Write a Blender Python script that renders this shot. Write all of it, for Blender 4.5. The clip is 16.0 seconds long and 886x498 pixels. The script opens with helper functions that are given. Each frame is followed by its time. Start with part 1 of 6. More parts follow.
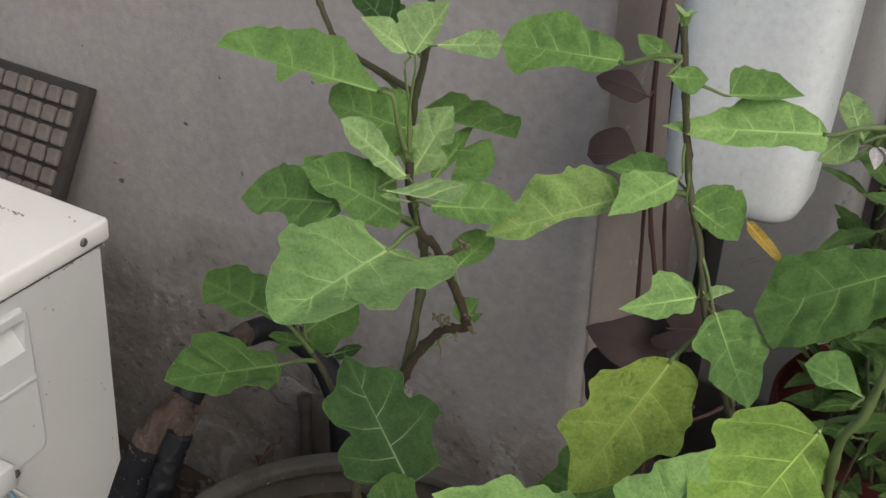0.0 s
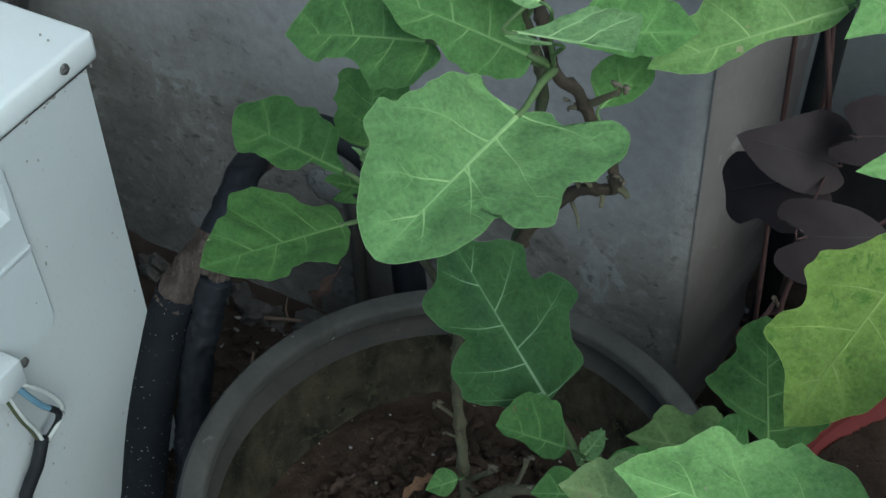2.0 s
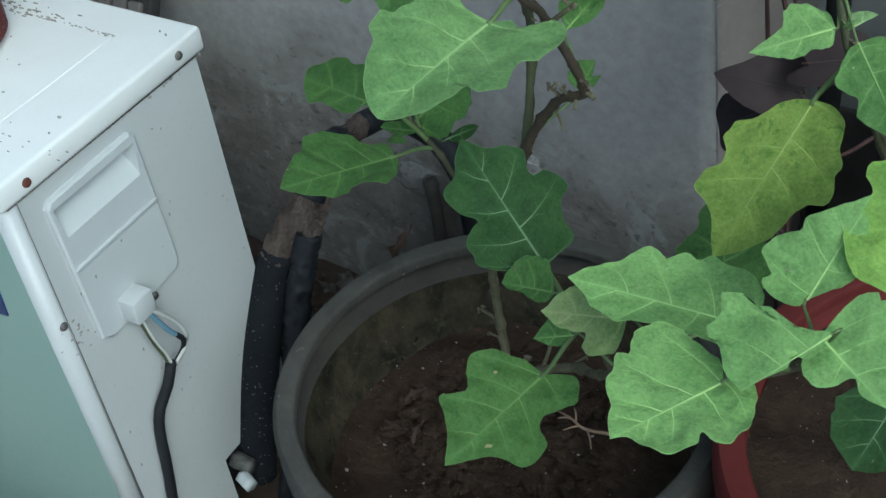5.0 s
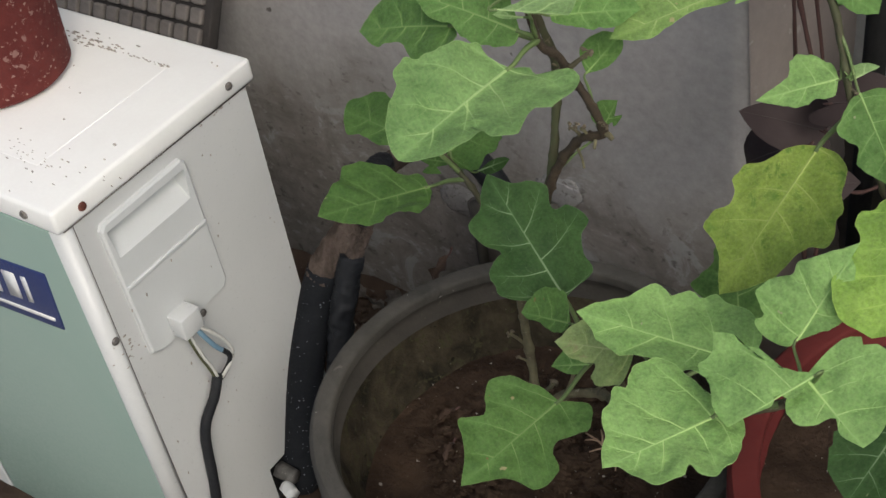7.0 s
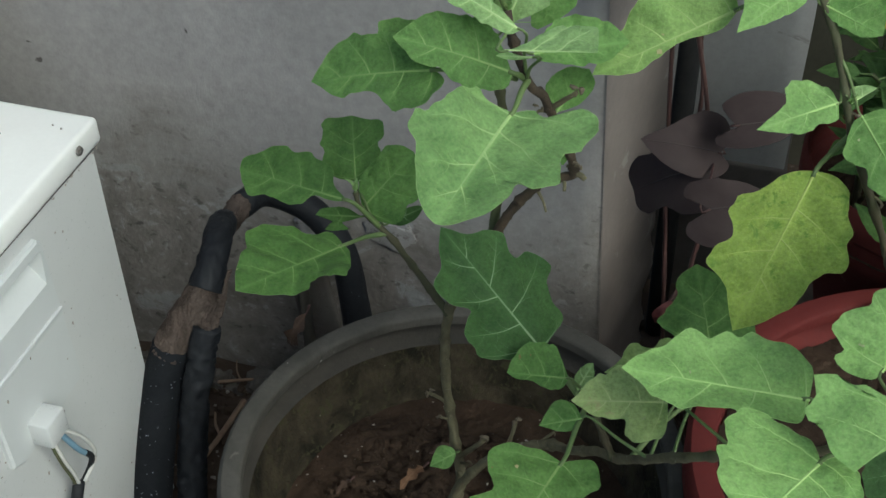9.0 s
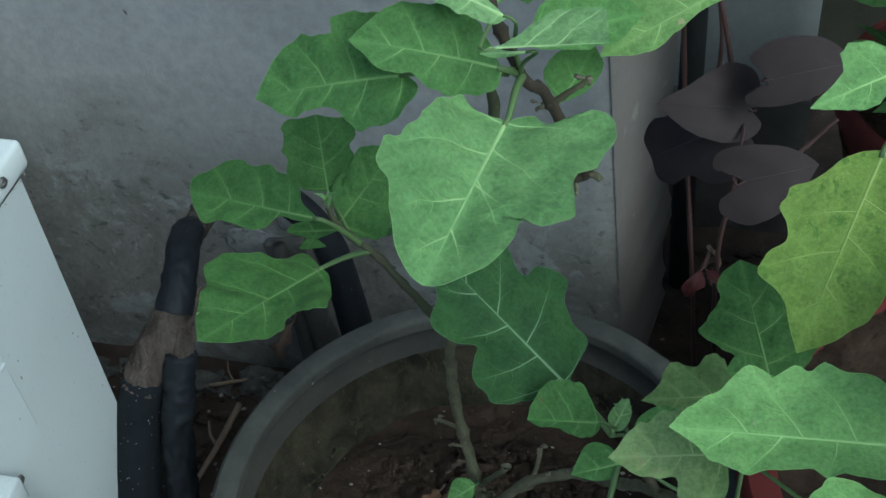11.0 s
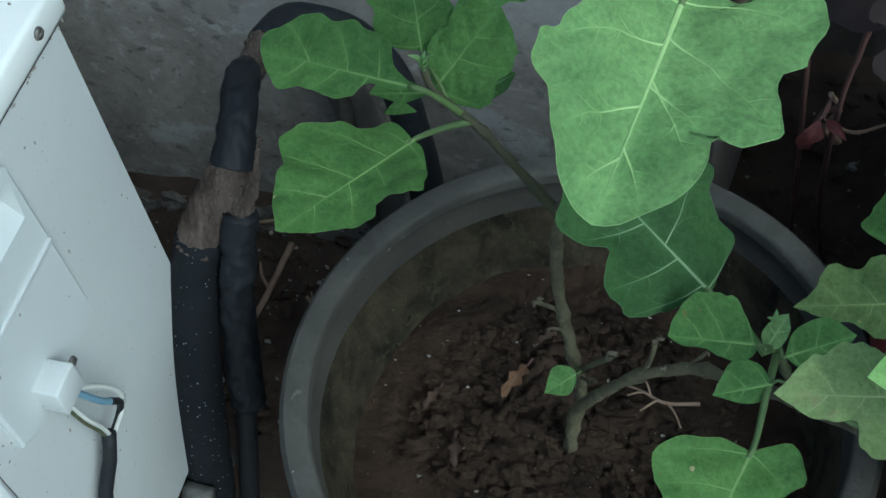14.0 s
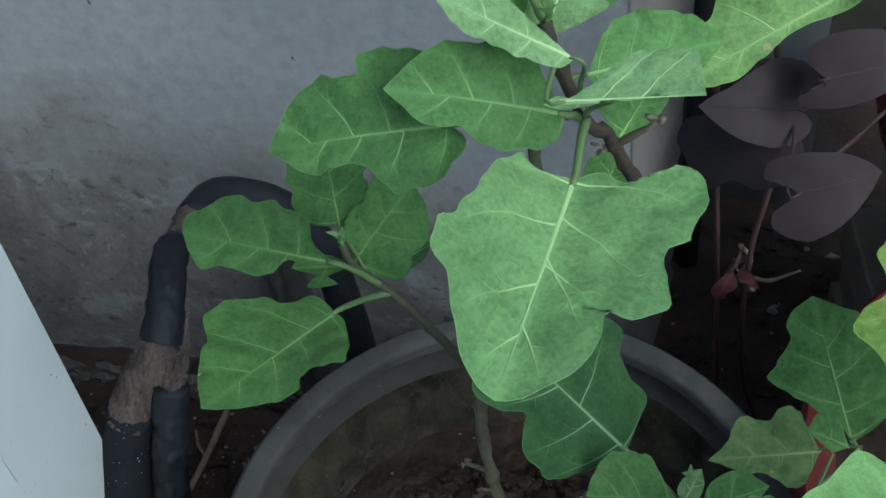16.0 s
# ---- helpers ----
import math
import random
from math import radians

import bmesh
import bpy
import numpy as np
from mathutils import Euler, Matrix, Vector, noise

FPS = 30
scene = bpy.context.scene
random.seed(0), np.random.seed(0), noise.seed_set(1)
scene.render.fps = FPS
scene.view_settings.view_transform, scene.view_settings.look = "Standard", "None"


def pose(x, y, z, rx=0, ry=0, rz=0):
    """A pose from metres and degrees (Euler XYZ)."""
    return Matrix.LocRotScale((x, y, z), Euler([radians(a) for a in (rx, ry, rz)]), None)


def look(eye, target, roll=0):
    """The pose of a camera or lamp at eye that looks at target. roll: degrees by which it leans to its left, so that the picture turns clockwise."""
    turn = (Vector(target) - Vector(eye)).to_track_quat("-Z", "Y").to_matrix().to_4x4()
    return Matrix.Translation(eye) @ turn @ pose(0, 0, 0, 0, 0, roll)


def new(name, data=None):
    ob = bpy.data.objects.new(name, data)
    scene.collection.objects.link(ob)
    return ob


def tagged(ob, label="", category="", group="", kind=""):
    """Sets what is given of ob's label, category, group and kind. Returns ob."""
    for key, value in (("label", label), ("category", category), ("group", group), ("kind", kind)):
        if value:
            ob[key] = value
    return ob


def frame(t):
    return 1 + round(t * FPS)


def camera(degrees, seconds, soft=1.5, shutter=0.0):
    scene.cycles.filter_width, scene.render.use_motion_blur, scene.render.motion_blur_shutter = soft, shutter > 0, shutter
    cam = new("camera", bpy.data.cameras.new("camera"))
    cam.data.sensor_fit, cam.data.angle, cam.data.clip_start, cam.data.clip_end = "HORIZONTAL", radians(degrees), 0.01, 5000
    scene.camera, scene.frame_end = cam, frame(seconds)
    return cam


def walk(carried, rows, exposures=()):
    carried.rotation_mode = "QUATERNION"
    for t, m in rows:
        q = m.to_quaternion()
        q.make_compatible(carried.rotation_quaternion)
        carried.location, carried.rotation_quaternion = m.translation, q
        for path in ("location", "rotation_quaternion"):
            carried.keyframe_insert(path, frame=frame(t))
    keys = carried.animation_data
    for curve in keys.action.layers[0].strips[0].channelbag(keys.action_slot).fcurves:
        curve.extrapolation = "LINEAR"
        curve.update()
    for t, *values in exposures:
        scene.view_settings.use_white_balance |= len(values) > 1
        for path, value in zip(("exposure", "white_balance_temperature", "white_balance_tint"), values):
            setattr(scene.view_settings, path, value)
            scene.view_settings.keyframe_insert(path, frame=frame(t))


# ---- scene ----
cam = camera(38.9, 16.0)

PATH = [
    (0, (0.926, -0.599, 1.444), (0.107, 0.919, 0.433), 3.6),
    (0.2, (0.919, -0.507, 1.427), (0.111, 0.946, 0.316), 3.4),
    (0.5, (0.916, -0.393, 1.409), (0.075, 0.929, 0.166), 1.2),
    (1, (0.850, -0.348, 1.394), (-0.038, 0.810, 0.027), -4.6),
    (1.5, (0.746, -0.367, 1.392), (-0.078, 0.837, 0.025), -3.8),
    (2, (0.681, -0.344, 1.361), (0.028, 0.908, -0.056), -0.2),
    (2.5, (0.669, -0.361, 1.347), (0.129, 0.940, -0.072), 1.0),
    (3, (0.693, -0.366, 1.356), (0.150, 0.926, -0.070), 0.3),
    (3.5, (0.759, -0.338, 1.402), (0.179, 0.947, -0.018), -0.6),
    (4, (0.806, -0.311, 1.406), (-0.050, 0.892, 0.056), -7.9),
    (4.5, (0.857, -0.404, 1.431), (-0.047, 0.778, 0.094), -9.4),
    (4.7, (0.877, -0.529, 1.415), (-0.011, 0.688, 0.100), -8.5),
    (6.8, (0.964, -0.56, 1.469), (0.027, 0.639, 0.171), -8.6),
    (7, (0.958, -0.541, 1.465), (-0.03, 0.627, 0.177), -10.0),
    (7.5, (0.893, -0.545, 1.458), (-0.084, 0.63, 0.168), -10.0),
    (8, (0.775, -0.558, 1.455), (0.031, 0.75, 0.138), -5.8),
    (8.5, (0.708, -0.56, 1.464), (0.16, 0.855, 0.161), -2.6),
    (9, (0.65, -0.586, 1.446), (0.189, 0.862, 0.146), -1.1),
    (9.2, (0.635, -0.58, 1.441), (0.179, 0.867, 0.137), -1.1),
    (11.3, (0.594, -0.367, 1.364), (0.145, 0.943, -0.079), -7.8),
    (11.5, (0.583, -0.345, 1.344), (0.127, 0.926, -0.131), -8.1),
    (12, (0.561, -0.293, 1.306), (0.07, 0.873, -0.243), -9.9),
    (12.5, (0.553, -0.257, 1.289), (0.026, 0.821, -0.311), -12.0),
    (13, (0.567, -0.232, 1.302), (0.022, 0.822, -0.308), -13.1),
    (13.5, (0.549, -0.222, 1.289), (0.004, 0.83, -0.323), -13.9),
    (14, (0.504, -0.279, 1.338), (0.073, 0.808, -0.285), -9.0),
    (14.5, (0.479, -0.32, 1.37), (0.16, 0.865, -0.209), -4.8),
    (15, (0.474, -0.33, 1.382), (0.214, 0.942, -0.14), -3.6),
    (15.5, (0.494, -0.311, 1.389), (0.233, 0.997, -0.101), -3.7),
    (16, (0.524, -0.279, 1.366), (0.151, 1.008, -0.119), -7.2),
]
walk(cam, [(t, look(eye, target, roll)) for t, eye, target, roll in PATH],
     exposures=[(0, -0.13, 6500, 9), (0.5, -0.26, 6100, -8), (1.0, -0.17, 5250, -11), (1.5, -0.15, 5100, -6), (2.5, -0.13, 5150, -12),
                (3.5, -0.10, 5350, -12), (4.0, -0.12, 5000, -14), (4.5, -0.10, 4950, -12), (5.5, 0.0, 5600, -4), (7.0, 0.03, 6350, 7), (7.5, 0.03, 6400, 7),
                (8.0, 0.05, 6000, -2), (8.5, 0.1, 6400, 1), (9.0, 0.08, 5850, -4), (11.5, 0.0, 4950, -13), (12.0, 0.0, 5400, -10), (12.5, 0.08, 6350, 1),
                (13.0, 0.2, 6700, 0), (13.5, 0.16, 6350, 0), (14.0, 0.17, 5000, -11), (14.5, 0.14, 5100, -8), (15.5, 0.2, 5100, -8), (16.0, 0.2, 5000, -6)])

# ---------------------------------------------------------------- light
world = bpy.data.worlds.new("overcast")
scene.world = world
world.use_nodes = True
wn = world.node_tree
sky = wn.nodes.new("ShaderNodeTexSky")
sky.sky_type = "NISHITA"
sky.sun_disc = False
sky.sun_elevation = radians(43)
sky.sun_rotation = radians(127)
sky.air_density, sky.dust_density = 1.0, 5.0
wn.nodes["Background"].inputs["Strength"].default_value = 0.13
wn.links.new(sky.outputs[0], wn.nodes["Background"].inputs["Color"])
sun_data = bpy.data.lights.new("sun", "SUN")
sun_data.energy, sun_data.angle, sun_data.color = 1.5, radians(40), (1.0, 0.965, 0.92)
sun = new("sun", sun_data)
sun.matrix_world = look((3.2, -2.0, 3.0), (0.3, 0.2, 0.3))


# ---------------------------------------------------------------- materials
def nodes_of(name, rough=0.6, metal=0.0, spec=0.4):
    m = bpy.data.materials.new(name)
    m.use_nodes = True
    nt = m.node_tree
    b = nt.nodes["Principled BSDF"]
    b.inputs["Roughness"].default_value = rough
    b.inputs["Metallic"].default_value = metal
    b.inputs["Specular IOR Level"].default_value = spec
    return m, nt, b


def noise_node(nt, scale, detail=6, rough=0.6, dist=0.0, squash=(1, 1, 1)):
    tc = nt.nodes.new("ShaderNodeTexCoord")
    mp = nt.nodes.new("ShaderNodeMapping")
    mp.inputs["Scale"].default_value = squash
    nt.links.new(tc.outputs["Object"], mp.inputs["Vector"])
    n = nt.nodes.new("ShaderNodeTexNoise")
    n.inputs["Scale"].default_value = scale
    n.inputs["Detail"].default_value = detail
    n.inputs["Roughness"].default_value = rough
    n.inputs["Distortion"].default_value = dist
    nt.links.new(mp.outputs[0], n.inputs["Vector"])
    return n


def ramp(nt, src, lo, hi, a=(0, 0, 0, 1), b=(1, 1, 1, 1)):
    r = nt.nodes.new("ShaderNodeValToRGB")
    r.color_ramp.elements[0].position, r.color_ramp.elements[1].position = lo, hi
    r.color_ramp.elements[0].color, r.color_ramp.elements[1].color = a, b
    nt.links.new(src, r.inputs[0])
    return r.outputs[0]


def mix(nt, fac, a, b, mode="MIX"):
    n = nt.nodes.new("ShaderNodeMix")
    n.data_type, n.blend_type = "RGBA", mode
    for sock, v in ((n.inputs["Factor"], fac), (n.inputs["A"], a), (n.inputs["B"], b)):
        if isinstance(v, (int, float)):
            sock.default_value = v
        elif isinstance(v, tuple):
            sock.default_value = (*v, 1)
        else:
            nt.links.new(v, sock)
    return n.outputs["Result"]


def bump(nt, b, src, strength, dist=0.002):
    n = nt.nodes.new("ShaderNodeBump")
    n.inputs["Strength"].default_value = strength
    n.inputs["Distance"].default_value = dist
    nt.links.new(src, n.inputs["Height"])
    if b.inputs["Normal"].is_linked:
        nt.links.new(b.inputs["Normal"].links[0].from_socket, n.inputs["Normal"])
    nt.links.new(n.outputs[0], b.inputs["Normal"])


def specks(nt, col, scale, size, share, colour):
    """Sparse small flecks of another colour."""
    tc = nt.nodes.new("ShaderNodeTexCoord")
    wob = noise_node(nt, scale * 2, 2, 0.5)
    shift = nt.nodes.new("ShaderNodeVectorMath")
    shift.operation = "MULTIPLY_ADD"
    nt.links.new(wob.outputs["Color"], shift.inputs[0])
    shift.inputs[1].default_value = (0.8 / scale,) * 3
    nt.links.new(tc.outputs["Object"], shift.inputs[2])
    vor = nt.nodes.new("ShaderNodeTexVoronoi")
    vor.inputs["Scale"].default_value = scale
    nt.links.new(shift.outputs[0], vor.inputs["Vector"])
    near = ramp(nt, vor.outputs["Distance"], size * 0.7, size, (1, 1, 1, 1), (0, 0, 0, 1))
    some = ramp(nt, vor.outputs["Color"], 1 - share, 1 - share + 0.01)
    return mix(nt, mix(nt, 1.0, near, some, "MULTIPLY"), col, colour)


def surface(name, c1, c2, c3=None, big=6.0, small=60.0, rough=0.7, metal=0.0, spec=0.4, relief=0.3, grain=0.002, spots=0.62, squash=(1, 1, 1), even=0.35, flecks=()):
    """Two colours blended by broad patches, fine grain over them, and worn or dirty spots of the third colour."""
    m, nt, b = nodes_of(name, rough, metal, spec)
    n1, n2 = noise_node(nt, big, 5, 0.6, 0.4, squash), noise_node(nt, small, 6, 0.7, 0, squash)
    col = mix(nt, ramp(nt, n1.outputs[0], 0.35, 0.65), c1, c2)
    col = mix(nt, even, col, ramp(nt, n2.outputs[0], 0.25, 0.75, (0.45, 0.45, 0.45, 1), (1, 1, 1, 1)), "MULTIPLY")
    if c3:
        n3 = noise_node(nt, big * 3.3, 8, 0.7, 0.6, squash)
        col = mix(nt, ramp(nt, n3.outputs[0], spots, spots + 0.05), col, c3)
    for row in flecks:
        col = specks(nt, col, *row)
    nt.links.new(col, b.inputs["Base Color"])
    nt.links.new(ramp(nt, n2.outputs[0], 0.3, 0.7, (rough - 0.12,) * 3 + (1,), (min(1, rough + 0.12),) * 3 + (1,)), b.inputs["Roughness"])
    bump(nt, b, n2.outputs[0], relief, grain)
    return m


VEIN_OF = {}


def vein_surface(name, leaf_colour, vein_colour):
    """Veins, pale at the stalk and fading into the blade towards their ends."""
    m, nt, b = nodes_of(name, 0.6, 0, 0.2)
    fade = nt.nodes.new("ShaderNodeAttribute")
    fade.attribute_name = "fade"
    n = noise_node(nt, 300, 4, 0.6)
    col = mix(nt, fade.outputs["Color"], tuple(0.92 * c for c in leaf_colour), vein_colour)
    col = mix(nt, 0.3, col, ramp(nt, n.outputs[0], 0.3, 0.7, (0.6, 0.6, 0.6, 1), (1, 1, 1, 1)), "MULTIPLY")
    nt.links.new(col, b.inputs["Base Color"])
    return m


def leaf_surface(name, c1, c2, blotch=None, spots=0.6, trans=0.25, vein=None, flecks=(), relief=0.6):
    m, nt, b = nodes_of(name, 0.6, 0, 0.22)
    n1, n2 = noise_node(nt, 22, 4, 0.6, 0.5), noise_node(nt, 330, 6, 0.75)
    col = mix(nt, ramp(nt, n1.outputs[0], 0.3, 0.7), c1, c2)
    col = mix(nt, 0.72, col, ramp(nt, n2.outputs[0], 0.34, 0.66, (0.46, 0.46, 0.46, 1), (1.06, 1.06, 1.06, 1)), "MULTIPLY")
    n7 = noise_node(nt, 12, 3, 0.55, 0.6)
    col = mix(nt, 0.75, col, ramp(nt, n7.outputs[0], 0.36, 0.60, (0.89, 0.90, 0.90, 1), (1.03, 1.03, 1.02, 1)), "MULTIPLY")
    n6 = noise_node(nt, 62, 3, 0.6, 0.7)
    col = mix(nt, ramp(nt, n6.outputs[0], 0.35, 0.75, (0, 0, 0, 1), (0.28, 0.28, 0.28, 1)), col, tuple(min(1, c * 1.30 + 0.014) for c in c2))
    if blotch:
        n3 = noise_node(nt, 48, 6, 0.75, 0.8)
        col = mix(nt, ramp(nt, n3.outputs[0], spots, spots + 0.06), col, blotch)
    for row in flecks:
        col = specks(nt, col, *row)
    rib = nt.nodes.new("ShaderNodeAttribute")
    rib.attribute_name = "rib"
    col = mix(nt, mix(nt, 0.28, (0, 0, 0), rib.outputs["Color"]), col, tuple(min(1, c * 1.35 + 0.02) for c in c2))
    vor = nt.nodes.new("ShaderNodeTexVoronoi")
    vor.feature, vor.inputs["Scale"].default_value = "DISTANCE_TO_EDGE", 190
    tc = nt.nodes.new("ShaderNodeTexCoord")
    wob = nt.nodes.new("ShaderNodeVectorMath")
    wob.operation = "MULTIPLY_ADD"
    nt.links.new(noise_node(nt, 150, 2, 0.5).outputs["Color"], wob.inputs[0])
    wob.inputs[1].default_value = (0.008,) * 3
    nt.links.new(tc.outputs["Object"], wob.inputs[2])
    nt.links.new(wob.outputs[0], vor.inputs["Vector"])
    net = ramp(nt, vor.outputs[0], 0.0, 0.22, (1, 1, 1, 1), (0, 0, 0, 1))
    col = mix(nt, 0.055 * c2[1], col, mix(nt, net, (0, 0, 0), (1, 1, 0.7)), "ADD")
    nt.links.new(col, b.inputs["Base Color"])
    b.inputs["Sheen Weight"].default_value = 0.04
    bump(nt, b, n2.outputs[0], 0.55, 0.0020)
    n5 = noise_node(nt, 75, 3, 0.5, 0.4)
    bump(nt, b, n5.outputs[0], relief * 0.6, 0.005)
    bump(nt, b, net, -0.5, 0.0014)
    nt.links.new(ramp(nt, n1.outputs[0], 0.3, 0.7, (0.48, 0.48, 0.48, 1), (0.66, 0.66, 0.66, 1)), b.inputs["Roughness"])
    tr = nt.nodes.new("ShaderNodeBsdfTranslucent")
    nt.links.new(mix(nt, 1.0, col, (1.0, 1.0, 0.45), "MULTIPLY"), tr.inputs["Color"])
    ms = nt.nodes.new("ShaderNodeMixShader")
    ms.inputs[0].default_value = trans
    nt.links.new(b.outputs[0], ms.inputs[1])
    nt.links.new(tr.outputs[0], ms.inputs[2])
    nt.links.new(ms.outputs[0], nt.nodes["Material Output"].inputs["Surface"])
    VEIN_OF[m.name] = vein_surface(name + "_vein", c2, vein or (min(1, c2[0] * 1.35 + 0.05), min(1, c2[1] * 1.2 + 0.04), c2[2] * 1.25 + 0.03))
    return m


HOLES = ((90, 0.20, 0.16, (0.42, 0.37, 0.20)), (130, 0.20, 0.16, (0.20, 0.13, 0.06)))
BITS = ((55, 0.10, 0.22, (0.36, 0.40, 0.22)),)
green = leaf_surface("leaf_green", (0.118, 0.250, 0.060), (0.196, 0.365, 0.100), flecks=BITS)
mid = leaf_surface("leaf_mid_green", (0.068, 0.156, 0.034), (0.118, 0.236, 0.057), flecks=BITS)
soft = leaf_surface("leaf_soft_green", (0.226, 0.421, 0.120), (0.338, 0.562, 0.179), flecks=BITS)
broad = leaf_surface("leaf_broad_green", (0.152, 0.296, 0.092), (0.250, 0.420, 0.148), flecks=BITS)
fresh = leaf_surface("leaf_fresh_green", (0.088, 0.192, 0.047), (0.146, 0.280, 0.076), flecks=BITS)
olive = leaf_surface("leaf_olive", (0.150, 0.235, 0.072), (0.235, 0.335, 0.112), (0.24, 0.23, 0.10), 0.66, flecks=HOLES)
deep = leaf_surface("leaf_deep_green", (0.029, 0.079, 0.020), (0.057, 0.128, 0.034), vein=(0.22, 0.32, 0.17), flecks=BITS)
pale = leaf_surface("leaf_pale_green", (0.233, 0.388, 0.140), (0.346, 0.524, 0.212))
lime = leaf_surface("leaf_lime", (0.213, 0.390, 0.064), (0.340, 0.544, 0.104), (0.30, 0.34, 0.10), 0.62, flecks=BITS)
yellow = leaf_surface("leaf_yellowing", (0.215, 0.345, 0.055), (0.360, 0.490, 0.095), (0.15, 0.27, 0.040), 0.56, vein=(0.42, 0.52, 0.14), flecks=BITS)
spotted = leaf_surface("leaf_spotted", (0.077, 0.172, 0.039), (0.135, 0.264, 0.065), (0.26, 0.25, 0.10), 0.70, flecks=HOLES)
purple = surface("leaf_purple", (0.040, 0.028, 0.028), (0.056, 0.041, 0.040), None, 24, 260, 0.65, spec=0.15, relief=0.12, grain=0.001, even=0.12)
VEIN_OF[purple.name] = surface("leaf_purple_vein", (0.058, 0.043, 0.042), (0.050, 0.036, 0.035), None, 60, 300, 0.6)
scorched = leaf_surface("leaf_scorched", (0.184, 0.336, 0.082), (0.300, 0.463, 0.144), (0.30, 0.25, 0.10), 0.63, flecks=HOLES)
bleached = leaf_surface("leaf_bleached", (0.346, 0.474, 0.166), (0.461, 0.576, 0.230), (0.40, 0.40, 0.19), 0.6, flecks=BITS)
dry = leaf_surface("leaf_dry", (0.17, 0.085, 0.045), (0.27, 0.15, 0.08), None, 0.6, 0.1)
ochre = leaf_surface("leaf_ochre", (0.42, 0.29, 0.05), (0.50, 0.36, 0.08), None, 0.6, 0.2)
stem_m = surface("stem_green", (0.080, 0.096, 0.042), (0.078, 0.066, 0.038), (0.17, 0.14, 0.09), 25, 220, 0.7, relief=0.6)
wood_m = surface("stem_woody", (0.205, 0.188, 0.108), (0.125, 0.110, 0.064), (0.29, 0.26, 0.18), 45, 230, 0.85, relief=1.0, grain=0.004, flecks=((330, 0.22, 0.16, (0.30, 0.27, 0.20)), (150, 0.16, 0.14, (0.26, 0.23, 0.16))))
bark_m = surface("stem_bark", (0.070, 0.050, 0.030), (0.045, 0.034, 0.024), (0.15, 0.12, 0.075), 34, 240, 0.85, relief=0.9)
petiole_m = surface("petiole_green", (0.12, 0.18, 0.060), (0.16, 0.22, 0.08), None, 40, 300, 0.55, relief=0.2)
vinestem_m = surface("vine_stem", (0.070, 0.036, 0.033), (0.100, 0.052, 0.045), None, 30, 200, 0.6)
def plaster_material():
    m, nt, b = nodes_of("wall_plaster", 0.85, 0, 0.25)
    n1, n2, n3 = noise_node(nt, 3.2, 8, 0.65, 0.8), noise_node(nt, 60, 7, 0.7), noise_node(nt, 9, 8, 0.7, 0.8)
    col = mix(nt, ramp(nt, n1.outputs[0], 0.35, 0.65), (0.362, 0.350, 0.345), (0.424, 0.408, 0.400))
    # damp stain with an uneven upper border, and scabs of old lime in it
    tc = nt.nodes.new("ShaderNodeTexCoord")
    sep = nt.nodes.new("ShaderNodeSeparateXYZ")
    nt.links.new(tc.outputs["Object"], sep.inputs[0])
    ad = nt.nodes.new("ShaderNodeMath")
    ad.operation = "MULTIPLY_ADD"
    nt.links.new(n1.outputs[0], ad.inputs[0])
    ad.inputs[1].default_value = -0.62
    nt.links.new(sep.outputs["Z"], ad.inputs[2])
    damp = ramp(nt, ad.outputs[0], -0.12, 0.16, (1, 1, 1, 1), (0, 0, 0, 1))
    col = mix(nt, damp, col, mix(nt, ramp(nt, n3.outputs[0], 0.35, 0.65), (0.190, 0.172, 0.157), (0.325, 0.306, 0.290)))
    flakes = ramp(nt, n3.outputs[0], 0.575, 0.61)
    both = mix(nt, 1.0, flakes, damp, "MULTIPLY")
    col = mix(nt, both, col, (0.37, 0.365, 0.365))
    chips = noise_node(nt, 46, 5, 0.6, 0.3, (1, 1, 1.25))
    col = mix(nt, mix(nt, 1.0, ramp(nt, chips.outputs[0], 0.60, 0.66, (0, 0, 0, 1), (0.75, 0.75, 0.75, 1)), damp, "MULTIPLY"), col, (0.36, 0.35, 0.34))
    col = mix(nt, mix(nt, 1.0, ramp(nt, chips.outputs[0], 0.33, 0.40, (0.7, 0.7, 0.7, 1), (0, 0, 0, 1)), damp, "MULTIPLY"), col, (0.11, 0.10, 0.092))
    n4 = noise_node(nt, 26, 3, 0.5, 0.3)
    col = mix(nt, ramp(nt, n4.outputs[0], 0.735, 0.76), col, (0.13, 0.12, 0.115))
    col = mix(nt, 0.45, col, ramp(nt, n2.outputs[0], 0.30, 0.70, (0.55, 0.55, 0.55, 1), (1.06, 1.06, 1.06, 1)), "MULTIPLY")
    nt.links.new(col, b.inputs["Base Color"])
    n5, n6 = noise_node(nt, 60, 4, 0.55, 0.1, (1, 1, 1.2)), noise_node(nt, 150, 4, 0.6)
    bump(nt, b, n2.outputs[0], 0.22, 0.002)
    bump(nt, b, n6.outputs[0], 0.42, 0.0016)
    bump(nt, b, mix(nt, 1.0, ramp(nt, n5.outputs[0], 0.36, 0.66), damp, "MULTIPLY"), 0.20, 0.005)
    bump(nt, b, both, 0.22, 0.003)
    bump(nt, b, mix(nt, 1.0, ramp(nt, chips.outputs[0], 0.35, 0.66), damp, "MULTIPLY"), 0.14, 0.003)
    bump(nt, b, n3.outputs[0], 0.13, 0.006)
    return m


